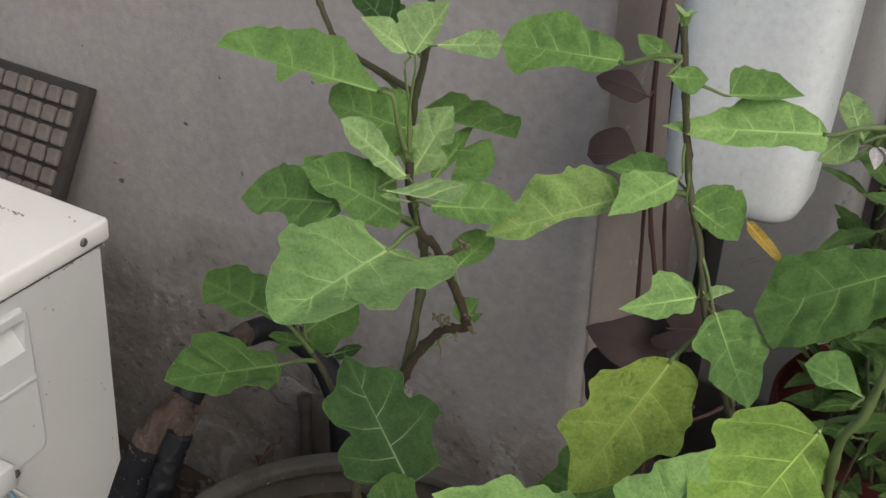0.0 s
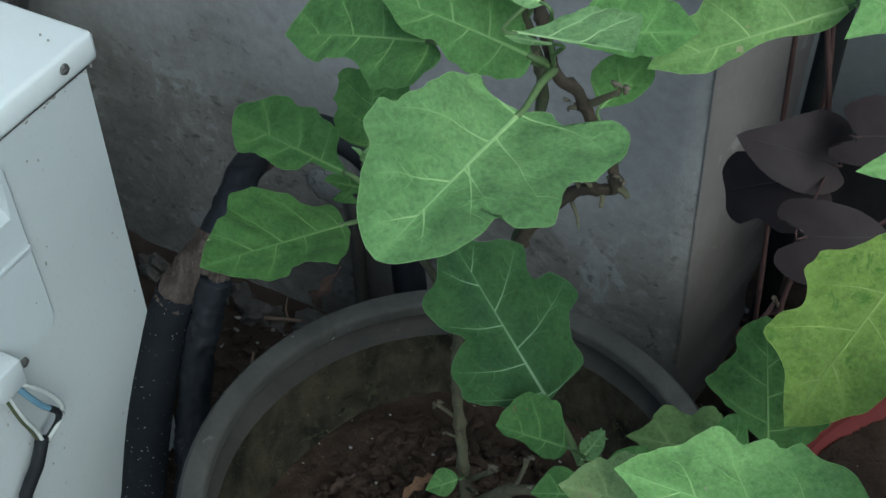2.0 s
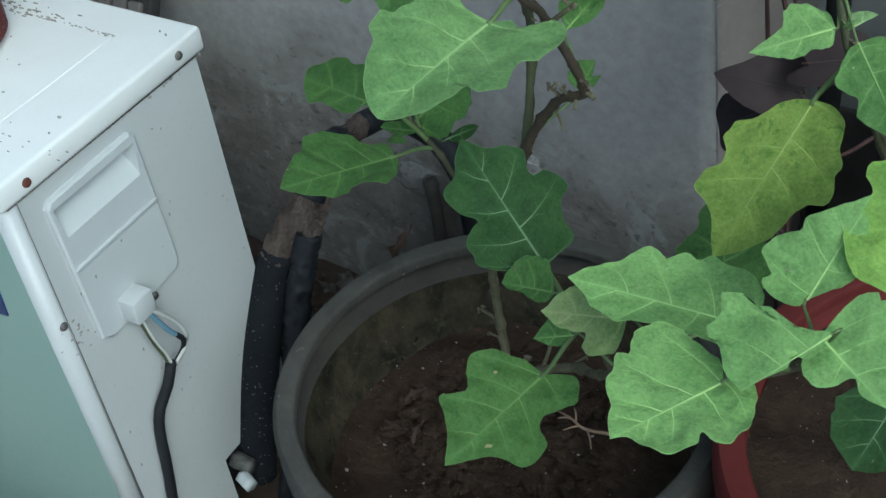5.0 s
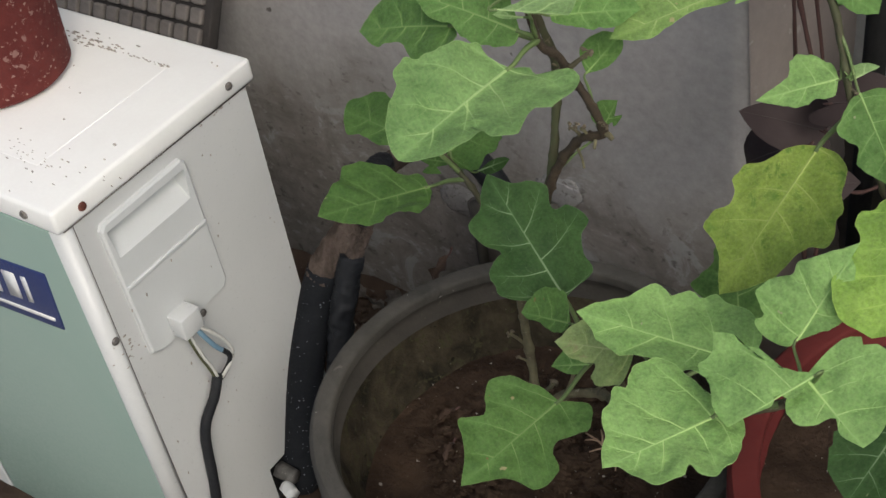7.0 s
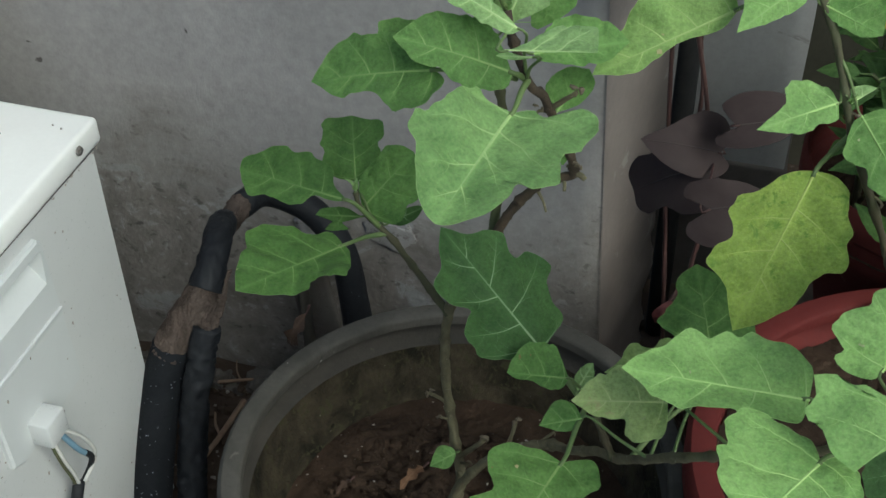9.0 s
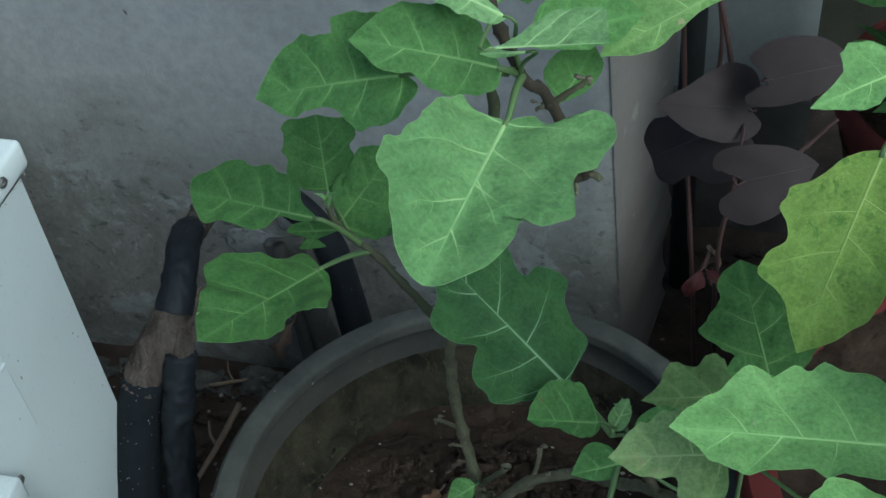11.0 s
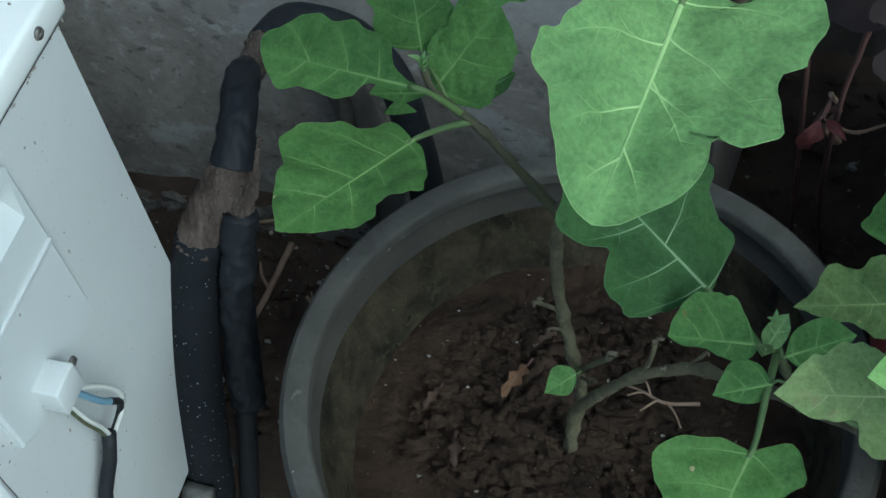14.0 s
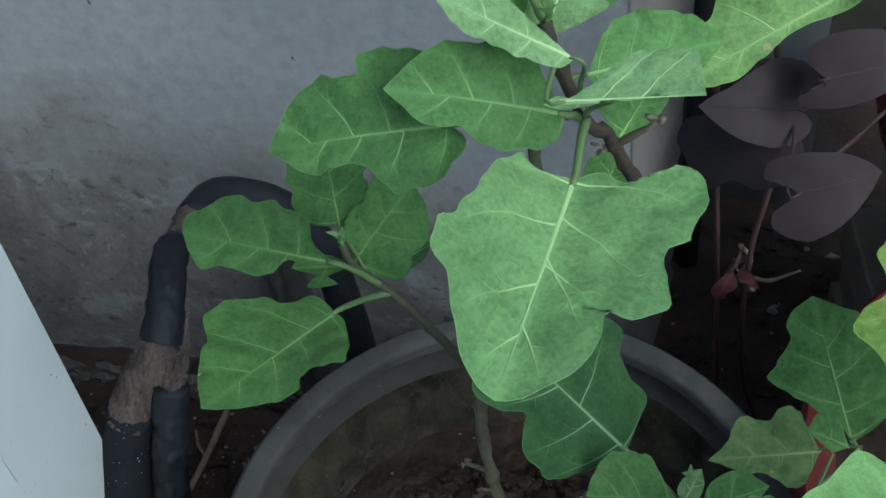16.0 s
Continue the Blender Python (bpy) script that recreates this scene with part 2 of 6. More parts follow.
plaster = plaster_material()
plaster_side = surface("wall_return_plaster", (0.36, 0.315, 0.295), (0.31, 0.27, 0.25), (0.41, 0.375, 0.355), 5, 70, 0.85, spec=0.25, relief=0.5, grain=0.003)
lime_flake = surface("lime_flakes", (0.36, 0.35, 0.345), (0.30, 0.29, 0.285), (0.17, 0.16, 0.15), 40, 190, 0.9, relief=0.6, spots=0.55)
earth = surface("earth", (0.058, 0.040, 0.030), (0.100, 0.072, 0.054), (0.13, 0.10, 0.08), 12, 140, 0.95, spec=0.2, relief=1.0, grain=0.006, spots=0.64, flecks=((120, 0.15, 0.12, (0.30, 0.27, 0.23)),))
potsoil = surface("pot_soil", (0.034, 0.0222, 0.0152), (0.078, 0.0505, 0.0335), (0.145, 0.095, 0.063), 16, 190, 0.80, spec=0.15, relief=1.0, grain=0.005, spots=0.68, flecks=((150, 0.16, 0.16, (0.30, 0.27, 0.23)), (260, 0.20, 0.14, (0.24, 0.21, 0.17))))
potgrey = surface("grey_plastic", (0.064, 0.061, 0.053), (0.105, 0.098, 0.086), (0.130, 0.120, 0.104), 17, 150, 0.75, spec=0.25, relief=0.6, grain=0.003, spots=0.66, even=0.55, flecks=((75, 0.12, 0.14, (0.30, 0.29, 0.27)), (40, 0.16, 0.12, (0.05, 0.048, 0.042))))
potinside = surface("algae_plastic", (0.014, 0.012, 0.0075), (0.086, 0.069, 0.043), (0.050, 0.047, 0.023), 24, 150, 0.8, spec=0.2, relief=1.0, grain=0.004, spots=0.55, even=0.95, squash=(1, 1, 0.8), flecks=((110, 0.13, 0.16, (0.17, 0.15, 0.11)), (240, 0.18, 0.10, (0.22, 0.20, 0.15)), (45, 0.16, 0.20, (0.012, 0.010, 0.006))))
# planter plastic again, darkened to hold the shade under the rim's lip
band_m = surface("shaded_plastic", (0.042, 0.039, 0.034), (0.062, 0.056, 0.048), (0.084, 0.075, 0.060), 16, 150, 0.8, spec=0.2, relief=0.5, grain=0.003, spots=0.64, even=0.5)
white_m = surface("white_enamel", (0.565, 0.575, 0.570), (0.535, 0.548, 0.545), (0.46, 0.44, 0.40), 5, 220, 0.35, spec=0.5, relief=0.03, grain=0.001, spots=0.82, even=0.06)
# same enamel made lighter, sky light on the lid put into the colour; dust flecks
top_m = surface("white_enamel_toplit_dusty", (0.84, 0.845, 0.825), (0.81, 0.81, 0.79), (0.52, 0.46, 0.38), 9, 200, 0.42, spec=0.5, relief=0.03, grain=0.001, spots=0.75, even=0.08, flecks=((60, 0.10, 0.10, (0.55, 0.50, 0.42)),))
cover_m = surface("cover_plastic", (0.545, 0.565, 0.565), (0.57, 0.59, 0.59), (0.40, 0.35, 0.30), 9, 260, 0.45, relief=0.05, spots=0.82, even=0.08)
mint = surface("mint_enamel", (0.255, 0.355, 0.31), (0.28, 0.375, 0.33), (0.22, 0.29, 0.26), 4, 220, 0.4, spec=0.5, relief=0.03, spots=0.80, even=0.08, flecks=((38, 0.05, 0.25, (0.15, 0.15, 0.14)),))
navy = surface("navy_plate", (0.02, 0.035, 0.13), (0.025, 0.04, 0.15), None, 8, 200, 0.4)
plate_white = surface("plate_white", (0.75, 0.76, 0.76), (0.70, 0.71, 0.71), None, 8, 200, 0.4)
screw_m = surface("screw_steel", (0.25, 0.24, 0.23), (0.16, 0.14, 0.12), None, 200, 900, 0.45, metal=0.7)
rust_m = surface("rusty_screw", (0.16, 0.05, 0.03), (0.10, 0.035, 0.025), None, 200, 900, 0.8)
dark_m = surface("dark_gap", (0.02, 0.02, 0.02), (0.03, 0.03, 0.03), None, 20, 200, 0.9)
foam_m = surface("black_foam", (0.0085, 0.010, 0.013), (0.013, 0.0145, 0.018), None, 40, 300, 0.85, spec=0.2, relief=0.4, flecks=((230, 0.18, 0.30, (0.34, 0.37, 0.41)), (120, 0.09, 0.30, (0.30, 0.32, 0.35))))
tape_m = surface("black_tape", (0.010, 0.0115, 0.015), (0.016, 0.018, 0.022), (0.035, 0.037, 0.040), 30, 260, 0.6, spec=0.3, relief=0.35, spots=0.66, flecks=((230, 0.14, 0.10, (0.30, 0.32, 0.35)),))
wrap_m = surface("frayed_wrap", (0.175, 0.138, 0.116), (0.075, 0.058, 0.049), (0.27, 0.245, 0.225), 46, 230, 0.95, spec=0.1, relief=1.0, grain=0.006, spots=0.63, squash=(1, 0.5, 0.5))
red_m = surface("red_clay_paint", (0.135, 0.028, 0.025), (0.185, 0.043, 0.037), (0.31, 0.185, 0.16), 34, 150, 0.85, spec=0.2, relief=0.6, spots=0.60, flecks=((70, 0.30, 0.30, (0.30, 0.17, 0.15)), (150, 0.28, 0.30, (0.34, 0.22, 0.19))))
red_plain = surface("red_plastic", (0.105, 0.018, 0.017), (0.140, 0.027, 0.024), (0.21, 0.10, 0.085), 14, 140, 0.75, spec=0.2, relief=0.3, spots=0.72)
red_dull = surface("red_plastic_dusty", (0.095, 0.020, 0.018), (0.125, 0.030, 0.026), (0.16, 0.085, 0.07), 12, 140, 0.8, spec=0.2, relief=0.3, spots=0.66)
wire_white = surface("wire_white", (0.62, 0.62, 0.58), (0.55, 0.55, 0.52), None, 60, 300, 0.5)
wire_blue = surface("wire_blue", (0.16, 0.27, 0.36), (0.19, 0.31, 0.40), None, 60, 300, 0.5)
wire_black = surface("wire_black", (0.012, 0.013, 0.016), (0.020, 0.021, 0.023), None, 60, 300, 0.6, spec=0.25)
tile_m = surface("chequer_tile", (0.135, 0.120, 0.108), (0.20, 0.180, 0.165), (0.29, 0.265, 0.245), 28, 180, 0.7, relief=0.7, spots=0.62)
grout_m = surface("tile_groove", (0.030, 0.027, 0.026), (0.045, 0.040, 0.037), None, 25, 180, 0.9)
grime_m = surface("grime", (0.34, 0.31, 0.275), (0.44, 0.40, 0.36), None, 60, 300, 0.9)
jug_m = surface("milky_plastic", (0.72, 0.77, 0.80), (0.76, 0.80, 0.82), (0.50, 0.54, 0.56), 6, 120, 0.35, spec=0.5, relief=0.08, spots=0.75)
# dark colour that stands for the shade low on the far wall
low_shade_m = surface("low_shade", (0.085, 0.078, 0.072), (0.125, 0.115, 0.108), None, 7, 90, 0.95, spec=0.1)
board_m = surface("pale_board", (0.28, 0.285, 0.29), (0.33, 0.33, 0.33), (0.20, 0.195, 0.19), 5, 90, 0.7, relief=0.3)
# pale so that the added slab throws light back up
paving = surface("bounce_concrete", (0.40, 0.39, 0.37), (0.47, 0.46, 0.43), (0.30, 0.29, 0.27), 3, 70, 0.9, relief=0.5)
# deep shade behind the bush, painted as a dark green-brown colour
shade_m = surface("shade_backdrop", (0.060, 0.060, 0.045), (0.090, 0.085, 0.065), (0.04, 0.055, 0.025), 5, 80, 0.95, spec=0.1, relief=0.8)
brick_m = surface("tan_brick", (0.17, 0.135, 0.10), (0.22, 0.175, 0.13), (0.12, 0.095, 0.075), 18, 140, 0.9, relief=0.8)
plank_m = surface("weathered_board", (0.290, 0.235, 0.190), (0.360, 0.300, 0.245), (0.19, 0.155, 0.125), 20, 160, 0.9, relief=0.6, spots=0.62, squash=(1, 1, 0.2))
stone_m = surface("rubble_stone", (0.105, 0.092, 0.080), (0.160, 0.146, 0.132), (0.08, 0.066, 0.054), 16, 130, 0.9, relief=0.9, grain=0.005, spots=0.62)
brass_m = surface("valve_metal", (0.16, 0.155, 0.145), (0.10, 0.095, 0.09), (0.25, 0.24, 0.22), 60, 300, 0.6, metal=0.4)
stick_m = surface("dry_twig", (0.24, 0.16, 0.11), (0.32, 0.23, 0.16), None, 40, 260, 0.9, relief=0.6)


# ---------------------------------------------------------------- mesh helpers
def mesh_object(name, bm, mats, smooth=True):
    me = bpy.data.meshes.new(name)
    bm.normal_update()
    bm.to_mesh(me)
    bm.free()
    for m in mats if isinstance(mats, (list, tuple)) else [mats]:
        me.materials.append(m)
    for p in me.polygons:
        p.use_smooth = smooth
    return new(name, me)


def part(name, bm, material, parent, label="", smooth=True):
    ob = mesh_object(name, bm, material, smooth)
    ob.parent = parent
    ob.matrix_parent_inverse = Matrix.Translation(-parent.location)
    if label:
        tagged(ob, label=label)
    return ob


def thing(name, at, label, category, group="", kind=""):
    """An empty at the thing's foot; its parts keep the places of the plan."""
    ob = new(name)
    ob.empty_display_size, ob.location = 0.05, at
    return tagged(ob, label=label, category=category, group=group, kind=kind)


def box(bm, lo, hi, bevel=0.0, seg=2):
    r = bmesh.ops.create_cube(bm, size=1, matrix=Matrix.LocRotScale([(a + b) / 2 for a, b in zip(lo, hi)], None, [b - a for a, b in zip(lo, hi)]))
    if bevel:
        es = list({e for v in r["verts"] for e in v.link_edges})
        bmesh.ops.bevel(bm, geom=es, offset=bevel, segments=seg, affect="EDGES", profile=0.5)
    return bm


def boxes(*rows, bevel=0.0):
    bm = bmesh.new()
    for lo, hi in rows:
        box(bm, lo, hi, bevel)
    return bm


def spline(pts, n):
    """n + 1 points along a smooth line through the given points (of two or three numbers)."""
    p = np.array(pts, float)
    p = np.vstack([2 * p[0] - p[1], p, 2 * p[-1] - p[-2]])
    out = []
    for i in range(1, len(p) - 2):
        for u in np.linspace(0, 1, 12, endpoint=False):
            a, b, c, d = p[i - 1], p[i], p[i + 1], p[i + 2]
            out.append(0.5 * (2 * b + (c - a) * u + (2 * a - 5 * b + 4 * c - d) * u * u + (3 * b - a - 3 * c + d) * u**3))
    out = np.array(out + [p[-2]])
    run = np.r_[0, np.cumsum(np.linalg.norm(np.diff(out, axis=0), axis=1))]
    at = np.linspace(0, run[-1], n + 1)
    return np.stack([np.interp(at, run, out[:, k]) for k in range(out.shape[1])], 1)


def tube(bm, pts, r0, r1=None, n=16, seg=8, rough=0.0, knots=0):
    """A tapered round limb through the points, closed at both ends, with swellings at its joints."""
    line = spline(pts, n)
    r1 = r0 if r1 is None else r1
    rings, up = [], Vector((0.13, 0.2, 1)).normalized()
    for i, p in enumerate(line):
        a, b = line[max(0, i - 1)], line[min(len(line) - 1, i + 1)]
        d = Vector(b - a).normalized()
        x = d.cross(up)
        x = x.normalized() if x.length > 1e-3 else Vector((1, 0, 0))
        y = d.cross(x)
        f = i / n
        r = r0 + (r1 - r0) * f
        if knots:
            r *= 1 + 0.28 * max(0, math.cos(f * math.pi * 2 * knots)) ** 8
        ring = []
        for k in range(seg):
            q = 2 * math.pi * k / seg
            rr = r * (1 + rough * (noise.noise(Vector((p[0] * 90 + k, p[1] * 90, p[2] * 90)))))
            ring.append(bm.verts.new(Vector(p) + (x * math.cos(q) + y * math.sin(q)) * rr))
        rings.append(ring)
    for a, b in zip(rings, rings[1:]):
        for k in range(seg):
            bm.faces.new((a[k], a[(k + 1) % seg], b[(k + 1) % seg], b[k]))
    bm.faces.new(rings[0][::-1])
    bm.faces.new(rings[-1])
    return bm


def crumple(bm, amp, scale, stretch=(1, 1, 1)):
    """Broken, flaky relief: stepped cells with finer grain, along the normals."""
    bm.normal_update()
    k = Vector(stretch)
    for v, nrm in [(v, v.normal.copy()) for v in bm.verts]:
        p = Vector([a * c for a, c in zip(v.co, k)]) * scale
        p += Vector((noise.noise(p * 0.8), noise.noise(p * 0.8 + Vector((5, 0, 0))), noise.noise(p * 0.8 + Vector((0, 7, 0))))) * 0.9
        d = noise.voronoi(p)[0]
        v.co += nrm * amp * (0.7 * noise.cell(p) + 0.6 * noise.noise(p * 2.3) - 1.3 * max(0, 0.16 - (d[1] - d[0])) / 0.16)
    return bm


def turned(bm, centre, profile, seg=48, wobble=0.0):
    """A body of revolution about an upright axis: profile rows of radius and height."""
    rings = []
    for r, z in profile:
        ring = []
        for k in range(seg):
            q = 2 * math.pi * k / seg
            w = 1 + wobble * noise.noise(Vector((math.cos(q) * 2, math.sin(q) * 2, z * 6)))
            ring.append(bm.verts.new((centre[0] + r * w * math.cos(q), centre[1] + r * w * math.sin(q), z)))
        rings.append(ring)
    for a, b in zip(rings, rings[1:]):
        for k in range(seg):
            bm.faces.new((a[k], a[(k + 1) % seg], b[(k + 1) % seg], b[k]))
    return bm


def lump(bm, at, size, seed, sub=2, jag=0.35):
    r = bmesh.ops.create_icosphere(bm, subdivisions=sub, radius=1)
    for v in r["verts"]:
        n = noise.noise(v.co * 1.3 + Vector((seed * 3.1, seed, 0))) + 0.5 * noise.noise(v.co * 3 + Vector((0, seed, seed)))
        v.co = Vector(at) + Vector([c * s for c, s in zip(v.co * (1 + jag * n), size)])
    return bm


# ---------------------------------------------------------------- the setting
bm = bmesh.new()
bmesh.ops.create_grid(bm, x_segments=90, y_segments=90, size=1.5, matrix=Matrix.Translation((0.4, 0.2, 0)))
for v in bm.verts:
    edge = max(abs(v.co.x - 0.4), abs(v.co.y - 0.2))
    if edge < 1.45:
        v.co.z = 0.012 * noise.noise(v.co * 7) + 0.006 * noise.noise(v.co * 31)
    else:
        v.co.x, v.co.y, v.co.z = 0.4 + (v.co.x - 0.4) * 300, 0.2 + (v.co.y - 0.2) * 300, 0.0
tagged(mesh_object("ground", bm, earth), label="bare damp earth with dust and crumbs", category="ground", kind="structure")


# unseen slab added as a reflector for the lower wall and leaves
bm = boxes(((-3.0, -4.5, -0.10), (4.5, -0.09, 0.02)), bevel=0.006)
tagged(mesh_object("pavement", bm, paving, False), label="added pale concrete slab out of view that bounces light up", category="pavement", kind="structure")


def wall(name, foot, height, mat, label):
    """A wall over a closed footprint, front faces finely divided so that the plaster can be uneven."""
    bm = bmesh.new()
    n, rows = len(foot), 60
    cols = []
    for (x0, y0), (x1, y1) in zip(foot, foot[1:] + foot[:1]):
        k = max(2, int(math.hypot(x1 - x0, y1 - y0) / 0.03))
        cols += [(x0 + (x1 - x0) * i / k, y0 + (y1 - y0) * i / k, y1 - y0, x0 - x1, i == 0) for i in range(k)]
    grid = []
    for x, y, nx, ny, corner in cols:
        ln = math.hypot(nx, ny)
        line = []
        for j in range(rows + 1):
            z = -0.05 + (height + 0.05) * (j / rows) ** 1.6
            d = 0 if corner else 0.004 * noise.noise(Vector((x * 5, y * 5, z * 5))) + 0.003 * max(0, 0.6 - z) * noise.noise(Vector((x * 22, y * 22, z * 22))) * 2
            line.append(bm.verts.new((x + nx / ln * d, y + ny / ln * d, z)))
        grid.append(line)
    for a, b in zip(grid, grid[1:] + grid[:1]):
        for j in range(rows):
            bm.faces.new((a[j], b[j], b[j + 1], a[j + 1]))
    bm.faces.new([c[-1] for c in grid])
    return tagged(mesh_object(name, bm, mat), label=label, category="wall", kind="structure")


wall("wall_north", [(-3.0, 0.668), (0.460, 0.668), (0.470, 0.90), (-3.0, 0.90)], 3.0, plaster, "grey cement-plastered wall with stains and flaking base")
north = bpy.data.objects["wall_north"].data
for v in north.vertices:
    if v.co.x > 0.40:
        v.co.x += 0.040 * (0.60 - min(v.co.z, 1.6)) * (v.co.x - 0.40) / 0.06
bm = bmesh.new()
for (za, zb) in ((0.0, 1.6),):
    k = 110
    for i in range(k):
        z0, z1 = za + (zb - za) * i / k, za + (zb - za) * (i + 1) / k
        o0, o1 = ((0.003 + 0.045 * max(0, 0.40 - z)) * (noise.noise(Vector((0, 3, z * 14))) + 0.5 * noise.noise(Vector((0, 7, z * 41)))) for z in (z0, z1))
        q = [bm.verts.new(p) for p in ((0.4595 + 0.04 * (0.60 - z0), 0.6665, z0), (0.512 + o0, 0.886, z0), (0.512 + o1, 0.886, z1), (0.4595 + 0.04 * (0.60 - z1), 0.6665, z1))]
        bm.faces.new(q)
        w = [bm.verts.new(p) for p in ((0.512 + o0, 0.886, z0), (0.470, 0.890, z0), (0.470, 0.890, z1), (0.512 + o1, 0.886, z1))]
        bm.faces.new(w)
bmesh.ops.remove_doubles(bm, verts=bm.verts, dist=0.0005)
tagged(mesh_object("trim_wall_end", bm, plaster_side, True), label="pinkish plaster on the wall's end with a crumbling edge", category="trim", kind="structure")
wall("wall_far", [(0.30, 1.05), (0.685, 1.05), (0.685, 1.15), (0.30, 1.15)], 2.2, board_m, "pale grey painted wall in the shade")
# added casing round the far wall's foot, painting its deep shade
wall("wall_far_shade", [(0.29, 1.046), (0.69, 1.046), (0.69, 1.16), (0.29, 1.16)], 0.27, low_shade_m, "dark band added at the far wall's foot in place of shade")
# added wall that keeps the sky out behind the bush, shade in its colour
wall("wall_backdrop", [(0.66, 1.45), (4.5, 1.45), (4.5, 1.55), (0.66, 1.55)], 1.7, shade_m, "added backdrop wall behind the bush, coloured dark as deep shade")
wall("wall_east", [(4.5, 3.0), (4.5, -4.5), (4.65, -4.5), (4.65, 3.0)], 2.4, plaster, "plain grey plastered yard wall")
wall("wall_south", [(4.5, -4.5), (-3.0, -4.5), (-3.0, -4.65), (4.5, -4.65)], 2.4, plaster, "plain grey plastered yard wall")


# ---------------------------------------------------------------- outdoor unit of the air conditioner
def ac_unit():
    ac = thing("air_conditioner", (-0.4, 0.15, 0.0), "white outdoor air-conditioner unit with a mint-green front, dusty and speckled", "air conditioner")
    x0, z0, z1 = -0.80, 0.165, 0.734
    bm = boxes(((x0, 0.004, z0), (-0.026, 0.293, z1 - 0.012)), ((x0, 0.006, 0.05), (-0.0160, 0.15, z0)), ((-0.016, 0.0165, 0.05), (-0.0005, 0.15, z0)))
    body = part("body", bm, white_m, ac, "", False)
    # side panel, open behind the sunk grip
    gy0, gy1, gz0, gz1 = 0.047, 0.168, 0.629, 0.672
    part("side_panel", boxes(((-0.026, 0.0165, z0), (0.0, 0.293, gz0)), ((-0.026, 0.0165, gz1), (0.0, 0.293, z1 - 0.012)), ((-0.026, 0.0165, gz0), (0.0, gy0, gz1)), ((-0.026, gy1, gz0), (0.0, 0.293, gz1))), white_m, ac, "", False)
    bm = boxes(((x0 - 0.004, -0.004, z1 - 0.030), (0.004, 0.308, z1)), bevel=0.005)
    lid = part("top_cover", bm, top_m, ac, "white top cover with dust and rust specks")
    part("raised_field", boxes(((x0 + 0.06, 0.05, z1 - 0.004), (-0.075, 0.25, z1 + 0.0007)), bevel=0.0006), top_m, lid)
    part("front_panel", boxes(((x0 + 0.002, -0.003, 0.055), (-0.015, 0.006, z1 - 0.030)), bevel=0.0015), mint, ac, "mint-green front panel")
    # rounded white corner post between front and side
    bm = bmesh.new()
    arc = [(-0.0152, -0.0026)] + [(-0.0142 + 0.0146 * math.sin(q), 0.0120 - 0.0146 * math.cos(q)) for q in np.linspace(0, math.pi / 2, 9)] + [(0.0004, 0.0160), (-0.0152, 0.0160)]
    low, top = ([bm.verts.new((x, y, z)) for x, y in arc] for z in (0.055, z1 - 0.0302))
    for i in range(len(arc)):
        j = (i + 1) % len(arc)
        bm.faces.new((low[i], low[j], top[j], top[i]))
    bm.faces.new(low[::-1])
    bm.faces.new(top)
    part("corner_post", bm, white_m, ac, "rounded white corner post")
    # seam of the corner post
    part("seam", boxes(((-0.001, 0.0163, 0.055), (0.0006, 0.0170, z1 - 0.030))), screw_m, body)
    part("gap_under_cover", boxes(((-0.001, 0.004, z1 - 0.0312), (0.0016, 0.296, z1 - 0.0302))), screw_m, body)
    # service cover with a recessed grip
    cover_outline = [(0.041, 0.676), (0.047, 0.683), (0.168, 0.685), (0.174, 0.679), (0.178, 0.501), (0.172, 0.491), (0.138, 0.489), (0.126, 0.483), (0.060, 0.483), (0.045, 0.491)]
    bm = bmesh.new()
    ring_in = [bm.verts.new((0.0, y, z)) for y, z in cover_outline]
    ring_out = [bm.verts.new((0.0045, y, z)) for y, z in cover_outline]
    cy, cz = 0.11, 0.58
    ring_top = [bm.verts.new((0.0065, cy + (y - cy) * 0.965, cz + (z - cz) * 0.975)) for y, z in cover_outline]
    for a, b in ((ring_in, ring_out), (ring_out, ring_top)):
        for i in range(len(a)):
            j = (i + 1) % len(a)
            bm.faces.new((a[i], a[j], b[j], b[i]))
    # the face, left open where the grip is sunk
    gy0, gy1, gz0, gz1 = 0.047, 0.168, 0.629, 0.672
    g = [bm.verts.new((0.0065, y, z)) for y, z in ((gy0, gz0), (gy1, gz0), (gy1, gz1), (gy0, gz1))]
    d = [bm.verts.new((x, y, z)) for x, y, z in ((0.0065, gy0 + 0.004, gz0 + 0.004), (0.0065, gy1 - 0.004, gz0 + 0.004), (-0.022, gy1 - 0.003, gz1 - 0.004), (-0.022, gy0 + 0.003, gz1 - 0.004))]
    t = ring_top
    bm.faces.new((t[0], g[0], g[3]))
    bm.faces.new((t[0], g[3], t[1]))
    bm.faces.new((t[1], g[3], g[2], t[2]))
    bm.faces.new((t[2], g[2], t[3]))
    bm.faces.new((t[3], g[2], g[1], t[4]))
    bm.faces.new((t[4], g[1], t[5]))
    bm.faces.new((g[1], g[0], t[9], t[8], t[7], t[6], t[5]))
    bm.faces.new((t[0], t[9], g[0]))
    for i in range(4):
        j = (i + 1) % 4
        bm.faces.new((g[i], g[j], d[j], d[i]))
    bm.faces.new(d)
    bmesh.ops.recalc_face_normals(bm, faces=bm.faces)
    cover = part("service_cover", bm, cover_m, ac, "off-white plastic service cover with a sunk grip", False)
    part("rib", boxes(((0.006, 0.045, 0.5905), (0.0092, 0.174, 0.5955)), bevel=0.001), cover_m, cover)
